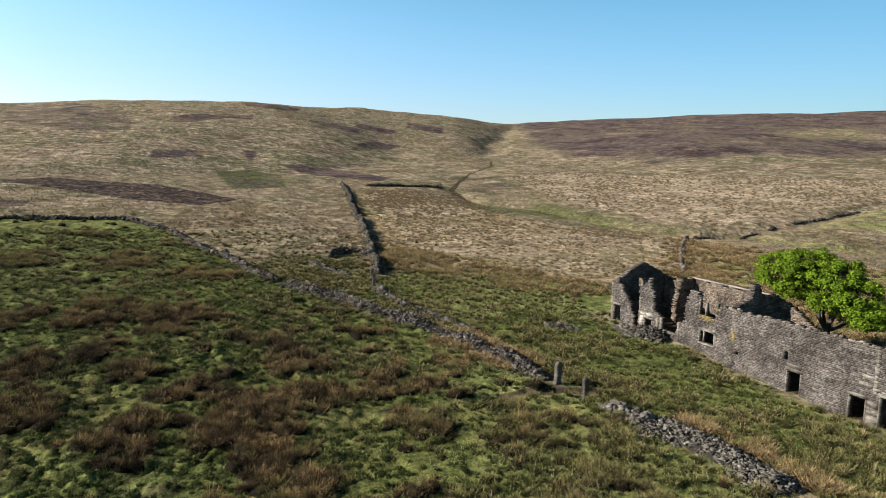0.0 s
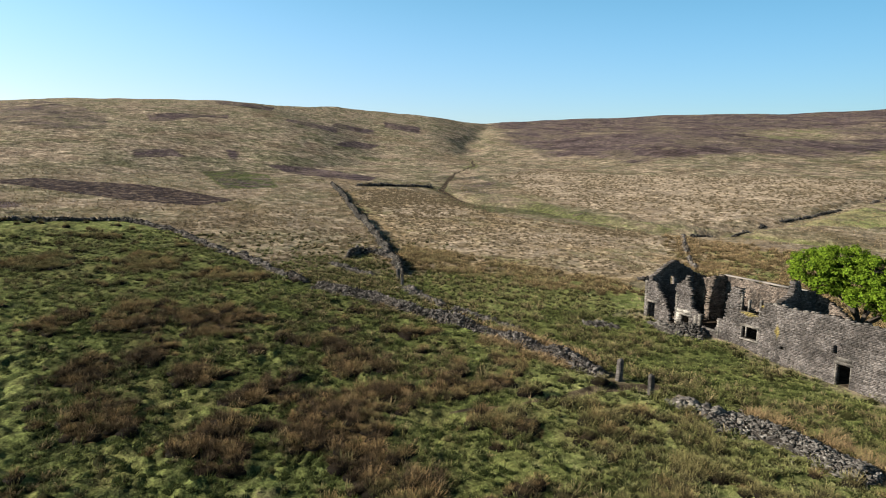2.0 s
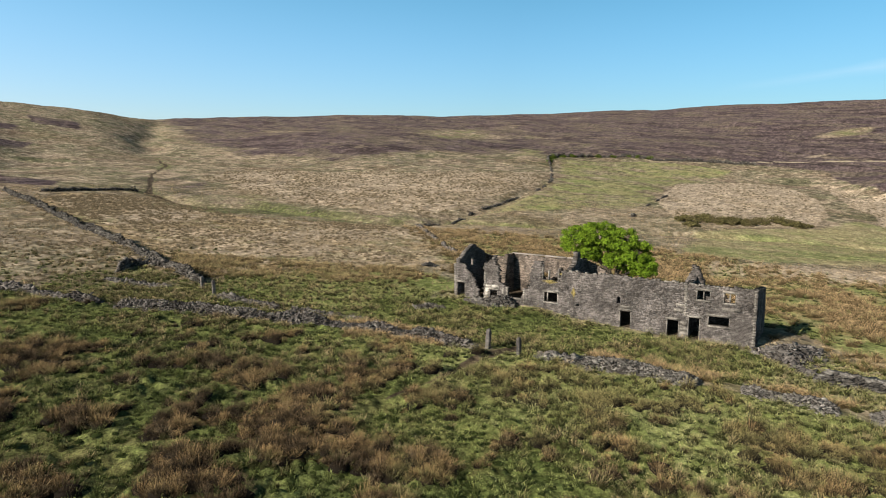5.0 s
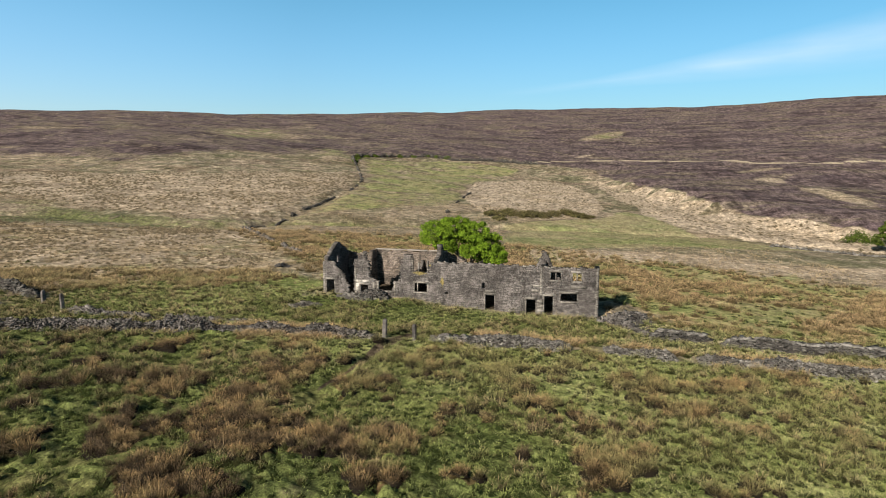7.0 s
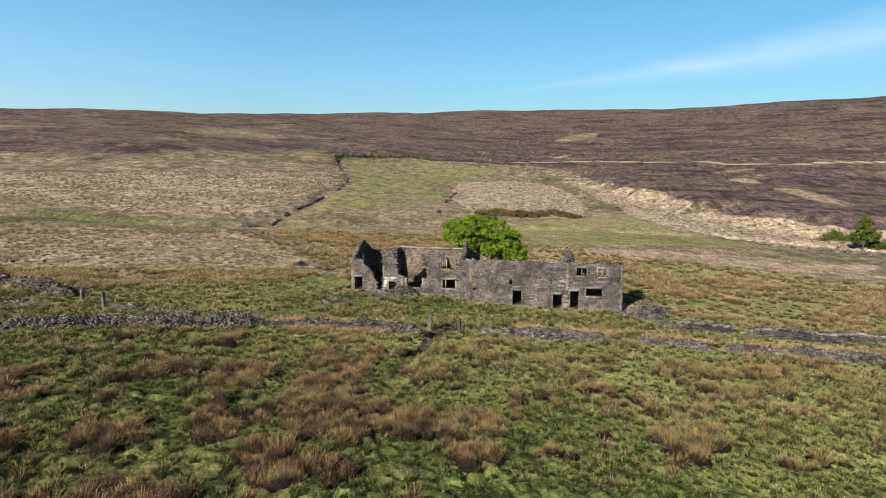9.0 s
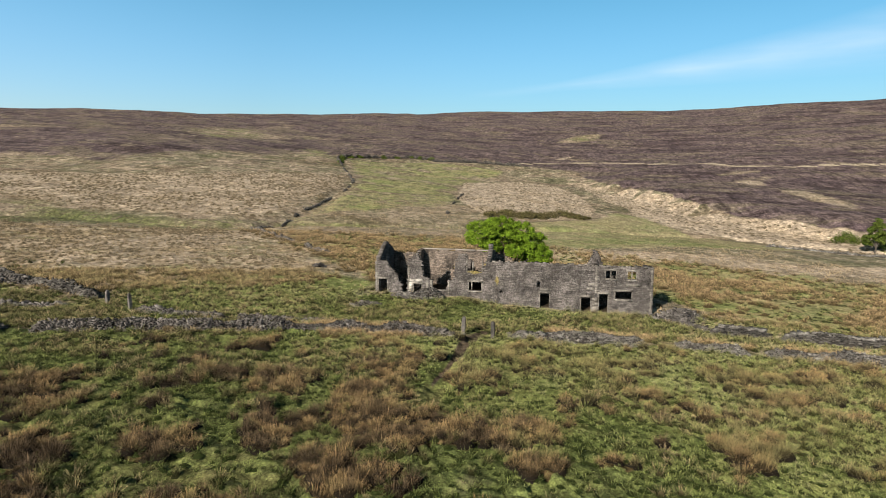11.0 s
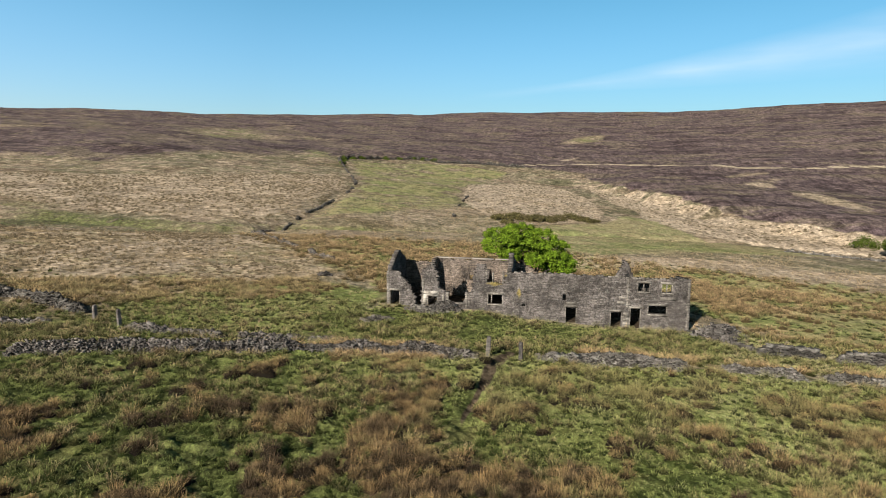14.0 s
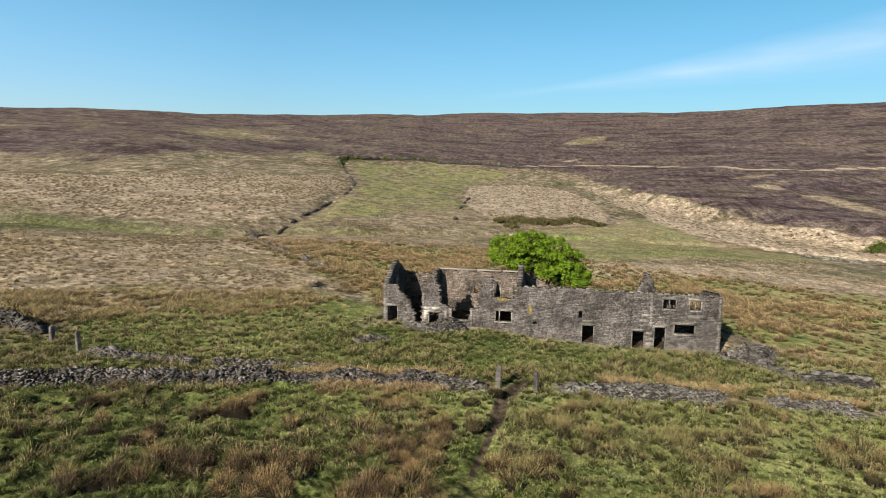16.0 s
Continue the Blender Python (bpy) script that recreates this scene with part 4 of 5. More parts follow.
for k, (ya, yb, za, zb) in enumerate([(28.66, 29.5, -0.7, 0.1), (28.66, 29.48, 0.12, 0.7), (28.7, 29.45, 0.72, 1.25), (29.2, 30.2, 2.2, 2.6), (28.9, 30.0, 2.9, 3.2), (35.0, 36.3, 1.84, 2.2), (23.3, 25.2, 2.9, 3.3)]):
    slab("large_block", (FX - 0.035, ya, za), (FX + 0.3, yb, zb), M_DRESSED, front, seed=k)
for k, (ya, yb, za, zb) in enumerate([(52.35, 54.3, 2.37, 2.8), (53.9, 54.4, 1.2, 2.35), (51.05, 51.35, 0.3, 2.7), (48.62, 48.88, 0.3, 2.62), (51.6, 51.9, 0.4, 2.5)]):
    slab("large_block", (FX - 0.045, ya, za), (FX + 0.3, yb, zb), M_PALE_STONE if k < 2 else M_DRESSED, front, seed=40 + k)


# loose stones left along the broken wall top
rng = np.random.RandomState(63)
y = np.arange(21.9, 43.6, 0.3) + rng.uniform(-0.1, 0.1, 73)
y = y[rng.uniform(0, 1, len(y)) < 0.62]
n = len(y)
top = np.array([profile(FRONT_TOP, 0.3, 3)(v) for v in y])
part("cope_stones", boxes("cope_stones", np.stack([FX + 0.3 + rng.uniform(-0.12, 0.12, n), y, top + rng.uniform(-0.04, 0.06, n)], 1), np.stack([rng.uniform(0.3, 0.55, n), rng.uniform(0.18, 0.42, n), rng.uniform(0.1, 0.2, n)], 1),
                           turn_matrices(rng, n, 0.12, rng.uniform(-0.3, 0.3, n)), 0.03, 9), M_DRESSED, front, "loose worn cope stones", kind="stuff")
# what stands of the upper window: broken jambs and a mullion
for y0, w, zt in ((46.25, 0.2, 6.0), (45.4, 0.13, 5.5), (44.1, 0.18, 5.7)):
    slab("jamb", (FX + 0.08, y0 - w / 2, 4.2), (FX + 0.4, y0 + w / 2, zt), M_DRESSED, front, seed=int(y0 * 10))


# ---- tumbled dry-stone walls ----
RUBBLE_BLOCKS = []
for m in block_meshes():
    m.materials.append(M_RUBBLE_OB)
    RUBBLE_BLOCKS.append(m)


WALL_LINES = []


def tumbled_wall(label, line, high, wide, per_metre, size, seed, own=0, stretch=(0, 1), name="dry_stone_wall", category="stone wall", lean=0.4, gaps=0.0, bulge=1.3, stone=None, cope=False):
    """A wall of heaped stones along a plan line. high, wide: at the crest and the foot; own: how many stones become objects."""
    rng = np.random.RandomState(seed)
    if not gaps and min(q[0] for q in line) < 60:
        WALL_LINES.append((line, wide))
    p = np.array(line, float)
    seg = np.hypot(*(p[1:] - p[:-1]).T)
    start = np.concatenate([[0], np.cumsum(seg)])
    total = start[-1]
    n = int(total * per_metre)
    s = rng.uniform(0, total, n)
    k = np.clip(np.searchsorted(start, s) - 1, 0, len(seg) - 1)
    d = (p[1:] - p[:-1])[k] / seg[k][:, None]
    h = high * (0.85 + 0.25 * vnoise(s, 0 * s, 2.6, seed) if cope else 0.35 + 1.2 * vnoise(s, 0 * s, 2.6, seed)) * np.minimum(1, np.minimum(s, total - s) / 1.2 + 0.25)
    if gaps:
        keep = vnoise(s, 0 * s, 7.0, seed + 5) > gaps
        s, k, d, h, n = s[keep], k[keep], d[keep], h[keep], int(keep.sum())
    side = rng.normal(0, 0.45, n).clip(-1.5, 1.5)
    w = wide * (0.6 + 0.9 * vnoise(s, 0 * s + 9, 3.5, seed))
    xy = p[k] + d * (s - start[k])[:, None] + np.stack([-d[:, 1], d[:, 0]], 1) * (side * w * 0.5)[:, None]
    xy += np.stack([-d[:, 1], d[:, 0]], 1) * (0.6 * (vnoise(s, 0 * s + 4, 6.0, seed + 2) - 0.5))[:, None]
    lift = h * np.clip(1 - np.abs(side) ** bulge, 0, 1) * rng.uniform(0.25, 1.0, n)
    z = height(xy[:, 0], xy[:, 1]) + lift
    dims = np.stack([rng.uniform(0.6, 1.8, n), rng.uniform(0.5, 1.0, n), rng.uniform(0.13, 0.29, n)], 1) * size * np.exp(rng.normal(-0.12, 0.32, n)).clip(0.45, 1.7)[:, None]
    turns = turn_matrices(rng, n, lean)
    centres = np.stack([xy[:, 0], xy[:, 1], z], 1)
    mid = p[0]
    ob = thing(name, (mid[0], mid[1], float(height(mid[0], mid[1]))), label, category, "field walls")
    # earth and small stone at the heart of the heap
    m = max(3, int(total / 1.0))
    ss = np.linspace(0, total, m)
    kk = np.clip(np.searchsorted(start, ss) - 1, 0, len(seg) - 1)
    dd = (p[1:] - p[:-1])[kk] / seg[kk][:, None]
    cc = p[kk] + dd * (ss - start[kk])[:, None]
    cc += np.stack([-dd[:, 1], dd[:, 0]], 1) * (0.6 * (vnoise(ss, 0 * ss + 4, 6.0, seed + 2) - 0.5))[:, None]
    hh = high * 0.55 * (0.5 + 0.9 * vnoise(ss, 0 * ss, 2.6, seed)) * np.minimum(1, np.minimum(ss, total - ss) / 1.2 + 0.05)
    if gaps:
        hh = np.where(vnoise(ss, 0 * ss, 7.0, seed + 5) > gaps, hh, -0.3)
    rows = []
    for off, up in ((-0.5, -0.15), (-0.2, 0.8), (0.2, 0.8), (0.5, -0.15)):
        q = cc + np.stack([-dd[:, 1], dd[:, 0]], 1) * off * wide * 0.8
        rows.append(np.column_stack([q, height(q[:, 0], q[:, 1]) + (hh * up if up > 0 else up)]))
    verts = np.concatenate(rows)
    i, j = np.meshgrid(np.arange(3), np.arange(m - 1), indexing="ij")
    faces = np.stack([i * m + j, i * m + j + 1, (i + 1) * m + j + 1, (i + 1) * m + j], -1).reshape(-1, 4)
    heart = part("rubble_core", quick_mesh("rubble_core", verts, faces), M_MORTAR, ob)
    if own:
        share = s / total
        pick = (share > stretch[0]) & (share < stretch[1])
        pick &= np.cumsum(pick) <= own
        LATER.append((ob, centres[pick], dims[pick], turns[pick]))
        centres, dims, turns = centres[~pick], dims[~pick], turns[~pick]
    if cope:
        top = lift > 0.84 * h
        part("cope_stones", boxes("cope_stones", centres[top], dims[top] * 1.15, turns[top], 0.035, seed), M_GREY_STONE, ob, "paler weathered cope stones", kind="stuff")
        centres, dims, turns = centres[~top], dims[~top], turns[~top]
    part("rubble", boxes("rubble", centres, dims, turns, 0.035, seed), stone or M_RUBBLE, ob, kind="stuff")
    return ob


tumbled_wall("tumbled grey dry-stone wall ending at a gatepost", [(15.9, 83), (18.6, 78.2), (21.2, 75.5), (22.4, 70.5), (25.6, 63.2), (27.8, 58), (29.6, 50.5), (30.2, 44.5)], 0.9, 2.5, 165, 0.24, 1, 300, (0.55, 1))
tumbled_wall("low tumbled dry-stone wall running up the moor", [(68, 235), (60, 200), (53, 174), (45, 141), (38, 114), (33.6, 98.5), (30.6, 88)], 1.2, 1.4, 42, 0.40, 2, stone=M_DARK_STONE)
tumbled_wall("collapsed dry-stone wall sunk in straw grass", [(27.5, 80.5), (27.0, 77), (27.8, 70), (29.3, 66), (30.8, 62.5), (31.0, 58)], 0.45, 1.9, 65, 0.3, 3, 200, gaps=0.2)
tumbled_wall("long dry-stone wall along the pasture edge", [(-60, 150), (-40, 146), (-25, 142), (-15, 141), (-5, 142), (-1, 137), (4, 127), (7.3, 112.1), (10.6, 102.3), (13.2, 91.9), (15.2, 85.5)], 0.75, 1.5, 42, 0.36, 4)
tumbled_wall("broken dry-stone wall fallen to a bank of rubble", [(31.6, 38.6), (32.4, 36.4), (33.2, 34.4)], 0.6, 2.4, 60, 0.42, 5, 80, gaps=0.2, stone=M_GREY_STONE)
tumbled_wall("fallen dry-stone wall spread as grey rubble", [(32.6, 35.0), (33.4, 32.0), (33.9, 29.0), (34.0, 26.6), (34.2, 24.4)], 1.05, 3.4, 210, 0.24, 6, 300, lean=0.4, stone=M_GREY_STONE)
tumbled_wall("spread bank of grey wall rubble in the grass", [(34.6, 21.0), (35.0, 17.5), (35.2, 14.0)], 0.9, 3.4, 200, 0.24, 7, 250, lean=0.4, stone=M_GREY_STONE)
tumbled_wall("long spread bank of grey wall rubble", [(35.2, 11.8), (35.4, 6), (35.8, 0), (35.6, -6), (34.6, -20), (32, -40)], 0.95, 3.4, 150, 0.26, 27, 280, (0, 0.5), lean=0.4, stone=M_GREY_STONE)
tumbled_wall("standing blackened dry-stone wall below the ruin", [(43.0, 15.8), (42.8, 12.6), (42.8, 9.6)], 1.25, 1.0, 90, 0.42, 8, lean=0.12, bulge=5, stone=M_DARK_STONE, cope=True)
tumbled_wall("long blackened dry-stone wall below the ruin", [(42.6, 8.2), (42.8, 4), (42.8, 0), (43, -8), (43, -25), (41, -45)], 1.25, 1.0, 80, 0.42, 28, lean=0.12, bulge=5, stone=M_DARK_STONE, cope=True)
tumbled_wall("ruined sheepfold wall of dark stone", [(26.5, 101.5), (30.0, 104.5), (32.5, 103.2), (33.6, 99.0)], 1.1, 0.9, 60, 0.36, 9, 150, name="sheepfold_wall")
tumbled_wall("distant dry-stone wall across the moor", [(76, 230), (95, 231), (108, 230)], 1.3, 1.0, 25, 0.5, 10)
tumbled_wall("dry-stone wall behind the ruin", [(82, 79), (99, 96), (124, 118)], 0.8, 0.8, 20, 0.45, 11, gaps=0.25)
tumbled_wall("distant boundary wall round the green field", [(375, 186), (393, 195), (419, 197), (449, 181), (462, 157), (452, 135), (470, 90), (476, 72)], 2.3, 1.5, 14, 0.85, 12, gaps=0.06, stone=M_DARK_STONE)
tumbled_wall("distant field wall following the slope", [(385, 190), (330, 165), (276, 142), (240, 134), (202, 128), (162, 122), (140, 118), (123, 115)], 0.75, 1.5, 10, 0.5, 13, gaps=0.42, stone=M_DARK_STONE)
tumbled_wall("broken distant field wall", [(281, 85), (240, 82), (216, 80), (194, 77)], 0.65, 1.0, 7, 0.5, 14, gaps=0.58, stone=M_DARK_STONE)
tumbled_wall("low grey wall along the foot of the bank", [(176, -28), (163, -45), (152, -62), (140, -84)], 0.6, 1.0, 14, 0.5, 22, stone=M_GREY_STONE)
tumbled_wall("low spread of stones in the turf", [(40.5, 59.5), (43.5, 57.0)], 0.3, 1.6, 30, 0.36, 15, 60, name="stone_scatter", category="rubble")
tumbled_wall("heap of grey rubble beside the ruin", [(46.8, 19.8), (50.5, 17.8), (53.5, 16.4)], 1.3, 3.6, 140, 0.36, 16, 250, name="rubble_heap", category="rubble")
tumbled_wall("spill of fallen masonry at the foot of the ruin", [(48.4, 55.6), (47.6, 54.2), (47.2, 53.0), (47.9, 51.2), (48.7, 49.6)], 0.95, 2.3, 100, 0.4, 17, 250, name="rubble_heap", category="rubble", stone=M_DARK_STONE)
tumbled_wall("small spill of stones by the wall corner", [(46, 18.2), (44.4, 16.8), (43.4, 15.4)], 0.3, 1.6, 30, 0.34, 18, 60, name="stone_scatter", category="rubble")
tumbled_wall("scattered stones of an old wall in the grass", [(22.5, 97.5), (24.3, 91.5), (25.8, 88)], 0.3, 1.6, 22, 0.4, 19, 60, name="stone_scatter", category="rubble")
tumbled_wall("small cairn of stones in straw grass", [(64.5, 75), (66.5, 73.5)], 0.6, 1.4, 30, 0.4, 20, 40, name="stone_scatter", category="rubble")


def gatepost(x, y, high, wide, lean, seed):
    """An upright stone with a rounded head."""
    rng = np.random.RandomState(seed)
    bm = bmesh.new()
    levels = [(-0.5, 1.06), (0.0, 1.05), (0.5, 1.0), (1.0, 0.98), (high - 0.22, 0.95), (high - 0.08, 0.82), (high, 0.45)]
    rings = []
    for zz, k in levels:
        rings.append([bm.verts.new((wide / 2 * k * sx * rng.uniform(0.93, 1.07), wide * 0.4 * k * sy * rng.uniform(0.93, 1.07), zz + rng.uniform(-0.02, 0.02)))
                      for sx, sy in ((-1, -0.7), (-0.7, -1), (0.7, -1), (1, -0.7), (1, 0.7), (0.7, 1), (-0.7, 1), (-1, 0.7))])
    for a, b in zip(rings, rings[1:]):
        for i in range(8):
            bm.faces.new((a[i], a[(i + 1) % 8], b[(i + 1) % 8], b[i]))
    bm.faces.new(rings[-1])
    bm.faces.new(rings[0][::-1])
    bm.transform(Matrix.Rotation(radians(lean), 4, "X"))
    mesh = bpy.data.meshes.new("gatepost")
    bm.to_mesh(mesh)
    bm.free()
    mesh.materials.append(M_RUBBLE)
    ob = new("gatepost", mesh)
    ob.location = (x, y, float(height(x, y)))
    ob.rotation_euler = (0, 0, radians(rng.uniform(-25, 25)))
    return tagged(ob, "upright rough gritstone gatepost in the field wall", "gatepost", "gateposts")


gatepost(30.65, 43.55, 2.0, 0.55, 3, 1)
gatepost(31.15, 40.4, 1.75, 0.5, -1, 2)
gatepost(28.4, 85.0, 1.7, 0.45, 2, 3)
gatepost(27.3, 81.2, 1.8, 0.40, -2, 4)


# ---- trees and bushes ----
def limb(verts, faces, a, b, ra, rb, bend, rng, sides=7, steps=5):
    """A tapered, slightly bent branch from a to b."""
    a, b = np.array(a, float), np.array(b, float)
    axis = (b - a) / np.linalg.norm(b - a)
    u = np.cross(axis, [0.3, 0.9, 0.1])
    u /= np.linalg.norm(u)
    v = np.cross(axis, u)
    off = u * rng.uniform(-bend, bend) + v * rng.uniform(-bend, bend)
    first = len(verts)
    for k in range(steps + 1):
        t = k / steps
        c = a + (b - a) * t + off * math.sin(math.pi * t)
        r = ra + (rb - ra) * t
        for q in range(sides):
            w = 6.2832 * q / sides
            verts.append(c + r * (u * math.cos(w) + v * math.sin(w)))
    for k in range(steps):
        for q in range(sides):
            i, j = first + k * sides + q, first + k * sides + (q + 1) % sides
            faces.append((i, j, j + sides, i + sides))


def leaf_mesh(name, centres, spread, per, size, seed):
    """Leaves in clumps round the centres, as small bent blades."""
    rng = np.random.RandomState(seed)
    c = np.repeat(np.asarray(centres, float), per, 0)
    n = len(c)
    d = rng.normal(0, 1, (n, 3))
    d /= np.linalg.norm(d, axis=1)[:, None]
    c = c + d * (spread * rng.uniform(0.35, 1.0, n) ** 0.6)[:, None] * np.array([1, 1, 0.7])
    nrm = d * 0.7 + np.array([0, 0, 0.7]) + rng.normal(0, 0.35, (n, 3))
    nrm /= np.linalg.norm(nrm, axis=1)[:, None]
    u = np.cross(nrm, rng.normal(0, 1, (n, 3)))
    u /= np.linalg.norm(u, axis=1)[:, None]
    v = np.cross(nrm, u)
    s = (size * rng.uniform(0.7, 1.3, n))[:, None]
    verts = np.stack([c - u * s, c - v * s * 0.6 - nrm * s * 0.15, c + u * s, c + v * s * 0.6 - nrm * s * 0.15], 1)
    mesh = quick_mesh(name, verts.reshape(-1, 3), np.arange(4 * n).reshape(n, 4))
    mesh.attributes.new("tip", "FLOAT", "POINT").data.foreach_set("value", np.full(4 * n, 0.5, np.float32))
    return mesh


def tree(label, x, y, trunk_top, lobes, clumps, per, size, seed, material, trunk=0.35, category="tree"):
    """lobes: centre and half-sizes of the crown's masses; clumps of leaves sit on and in them, with gaps between."""
    rng = np.random.RandomState(seed)
    z = float(height(x, y))
    ob = thing("tree", (x, y, z), label, category)
    verts, faces = [], []
    fork = np.array([x, y, z + trunk_top])
    limb(verts, faces, (x, y, z - 0.4), fork, trunk, trunk * 0.75, 0.2, rng)
    centres = []
    weight = np.array([a[3] * a[4] * a[5] for a in lobes]) ** 0.7
    for lobe, w in zip(lobes, weight / weight.sum()):
        c, h = np.array(lobe[:3]), np.array(lobe[3:])
        limb(verts, faces, fork, c, trunk * 0.5, trunk * 0.12, 0.5, rng)
        m = max(4, int(clumps * w))
        d = rng.normal(0, 1, (m, 3))
        d /= np.linalg.norm(d, axis=1)[:, None]
        q = c + d * h * (rng.uniform(0.45, 1.0, m) ** 0.5)[:, None]
        centres.append(q)
        for k in range(0, m, 5):
            limb(verts, faces, c, q[k], trunk * 0.14, trunk * 0.03, 0.3, rng, 5, 3)
    part("trunk", quick_mesh("trunk", verts, faces), M_BARK, ob)
    centres = np.concatenate(centres)
    part("crown", leaf_mesh("crown", centres, np.full(len(centres) * per, 1.0) * 0.62 * (size / 0.13) ** 0.5, per, size, seed), material, ob)
    return ob


tree("broad bright green sycamore in full leaf behind the ruin", 62.0, 41.0, 2.8,
     [(61.2, 45.8, 8.0, 2.6, 2.5, 2.1), (61.5, 43.2, 8.9, 3.0, 2.5, 1.9), (62.0, 40.2, 8.2, 2.9, 2.3, 1.8), (61.5, 37.8, 6.7, 2.5, 1.8, 1.7), (61.3, 36.3, 4.9, 2.1, 1.2, 1.2), (63.5, 42.5, 6.9, 2.8, 3.4, 2.1), (63.0, 38.5, 5.0, 2.4, 2.0, 1.6), (60.8, 44.5, 6.4, 1.6, 1.8, 1.1), (60.6, 40.6, 5.6, 1.5, 1.4, 1.0)],
     640, 85, 0.125, 5, M_LEAF, 0.4)
tree("lone dark green tree beside the stream gully", 188, -64, 2.5, [(188, -64, -3.6, 2.6, 2.6, 2.6), (188, -62.0, -6.3, 2.2, 2.2, 1.7), (188, -66.2, -5.8, 2.2, 2.2, 1.9), (188, -64.3, -0.9, 1.5, 1.5, 1.5)], 110, 55, 0.27, 6, M_LEAF_DARK, 0.35)


def bush(label, x, y, wide, high, seed, name="bush", material=M_LEAF_DARK):
    rng = np.random.RandomState(seed)
    n = int(6 + wide * wide * 1.6)
    a, r = rng.uniform(0, 6.283, n), np.sqrt(rng.uniform(0, 1, n)) * wide
    cx, cy = x + r * np.cos(a), y + r * np.sin(a)
    cz = height(cx, cy) + high * rng.uniform(0.2, 0.8, n) * (1 - 0.5 * (r / wide) ** 2)
    mesh = leaf_mesh(name, np.stack([cx, cy, cz], 1), np.full(n * 40, high * 0.45), 40, 0.28, seed)
    mesh.materials.append(material)
    return tagged(new(name, mesh), label, "bush", "bushes")


for k in range(9):
    bush("low olive-brown scrub by the stream", 194 + 3.6 * k + (k * 7 % 5) * 2, 58 - 3.6 * k + (k * 11 % 4) * 2, 3.0 + 1.0 * (k % 3), 1.9 + 0.4 * (k % 4), k, material=M_SCRUB)
bush("round olive bush near the lone tree", 204.6, -61.7, 4.0, 4.2, 24)
bush("olive bush behind the lone tree", 193.5, -70.5, 3.6, 3.6, 25)
for k in range(12):
    bush("dark shrub on the far field wall", float(np.interp(k, [0, 3, 6, 9, 11], [378, 404, 440, 461, 455])), float(np.interp(k, [0, 3, 6, 9, 11], [187, 196, 187, 158, 140])), 1.6 + 0.5 * (k % 3), 2.4 + 0.4 * (k % 4), 40 + k)


# ---- grass: rushes, straw tussocks and turf, too many to count ----
def blades(name, roots, per, high, wide, splay, lean, seed, lush=None):
    """Tufts of tapering blades, upright at the heart and leaning out at the rim. roots: n x 3; high: blade length for each tuft."""
    rng = np.random.RandomState(seed)
    n = len(roots) * per
    c, hi = np.repeat(roots, per, 0), np.repeat(high, per)
    a, q = rng.uniform(0, 6.283, n), np.sqrt(rng.uniform(0, 1, n))
    out = np.stack([np.cos(a), np.sin(a), np.zeros(n)], 1)
    h = hi * rng.uniform(0.7, 1.1, n) * (1.1 - 0.45 * q)
    foot = c + out * (hi * splay * 0.42 * q)[:, None]
    a2 = a + rng.normal(0, 0.7, n)
    tip = foot + np.stack([np.cos(a2), np.sin(a2), np.zeros(n)], 1) * (h * splay * (0.15 + 0.75 * q) * rng.uniform(0.6, 1.3, n))[:, None]
    tip[:, :2] += np.array(lean) * h[:, None]
    tip[:, 2] += h * (1 - 0.35 * q * splay)
    b = rng.uniform(0, 6.283, n)
    side = np.stack([np.cos(b), np.sin(b), np.zeros(n)], 1) * (wide * rng.uniform(0.7, 1.4, n))[:, None]
    foot[:, 2] -= 0.05
    verts = np.stack([foot - side, foot + side, tip], 1)
    mesh = quick_mesh(name, verts.reshape(-1, 3), np.arange(3 * n).reshape(n, 3))
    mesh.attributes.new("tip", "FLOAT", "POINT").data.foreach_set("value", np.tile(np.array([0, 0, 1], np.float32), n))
    if lush is None:
        lush = np.where(patch(roots[:, 0], roots[:, 1], NEAR_FIELD, 2) > 0.5, np.clip(lushness(roots[:, 0], roots[:, 1]), 0, 1), 1.0 - 0.6 * patch(roots[:, 0], roots[:, 1], YARD, 5))
    mesh.attributes.new("lush", "FLOAT", "POINT").data.foreach_set("value", np.repeat(lush, 3 * per).astype(np.float32))
    return mesh


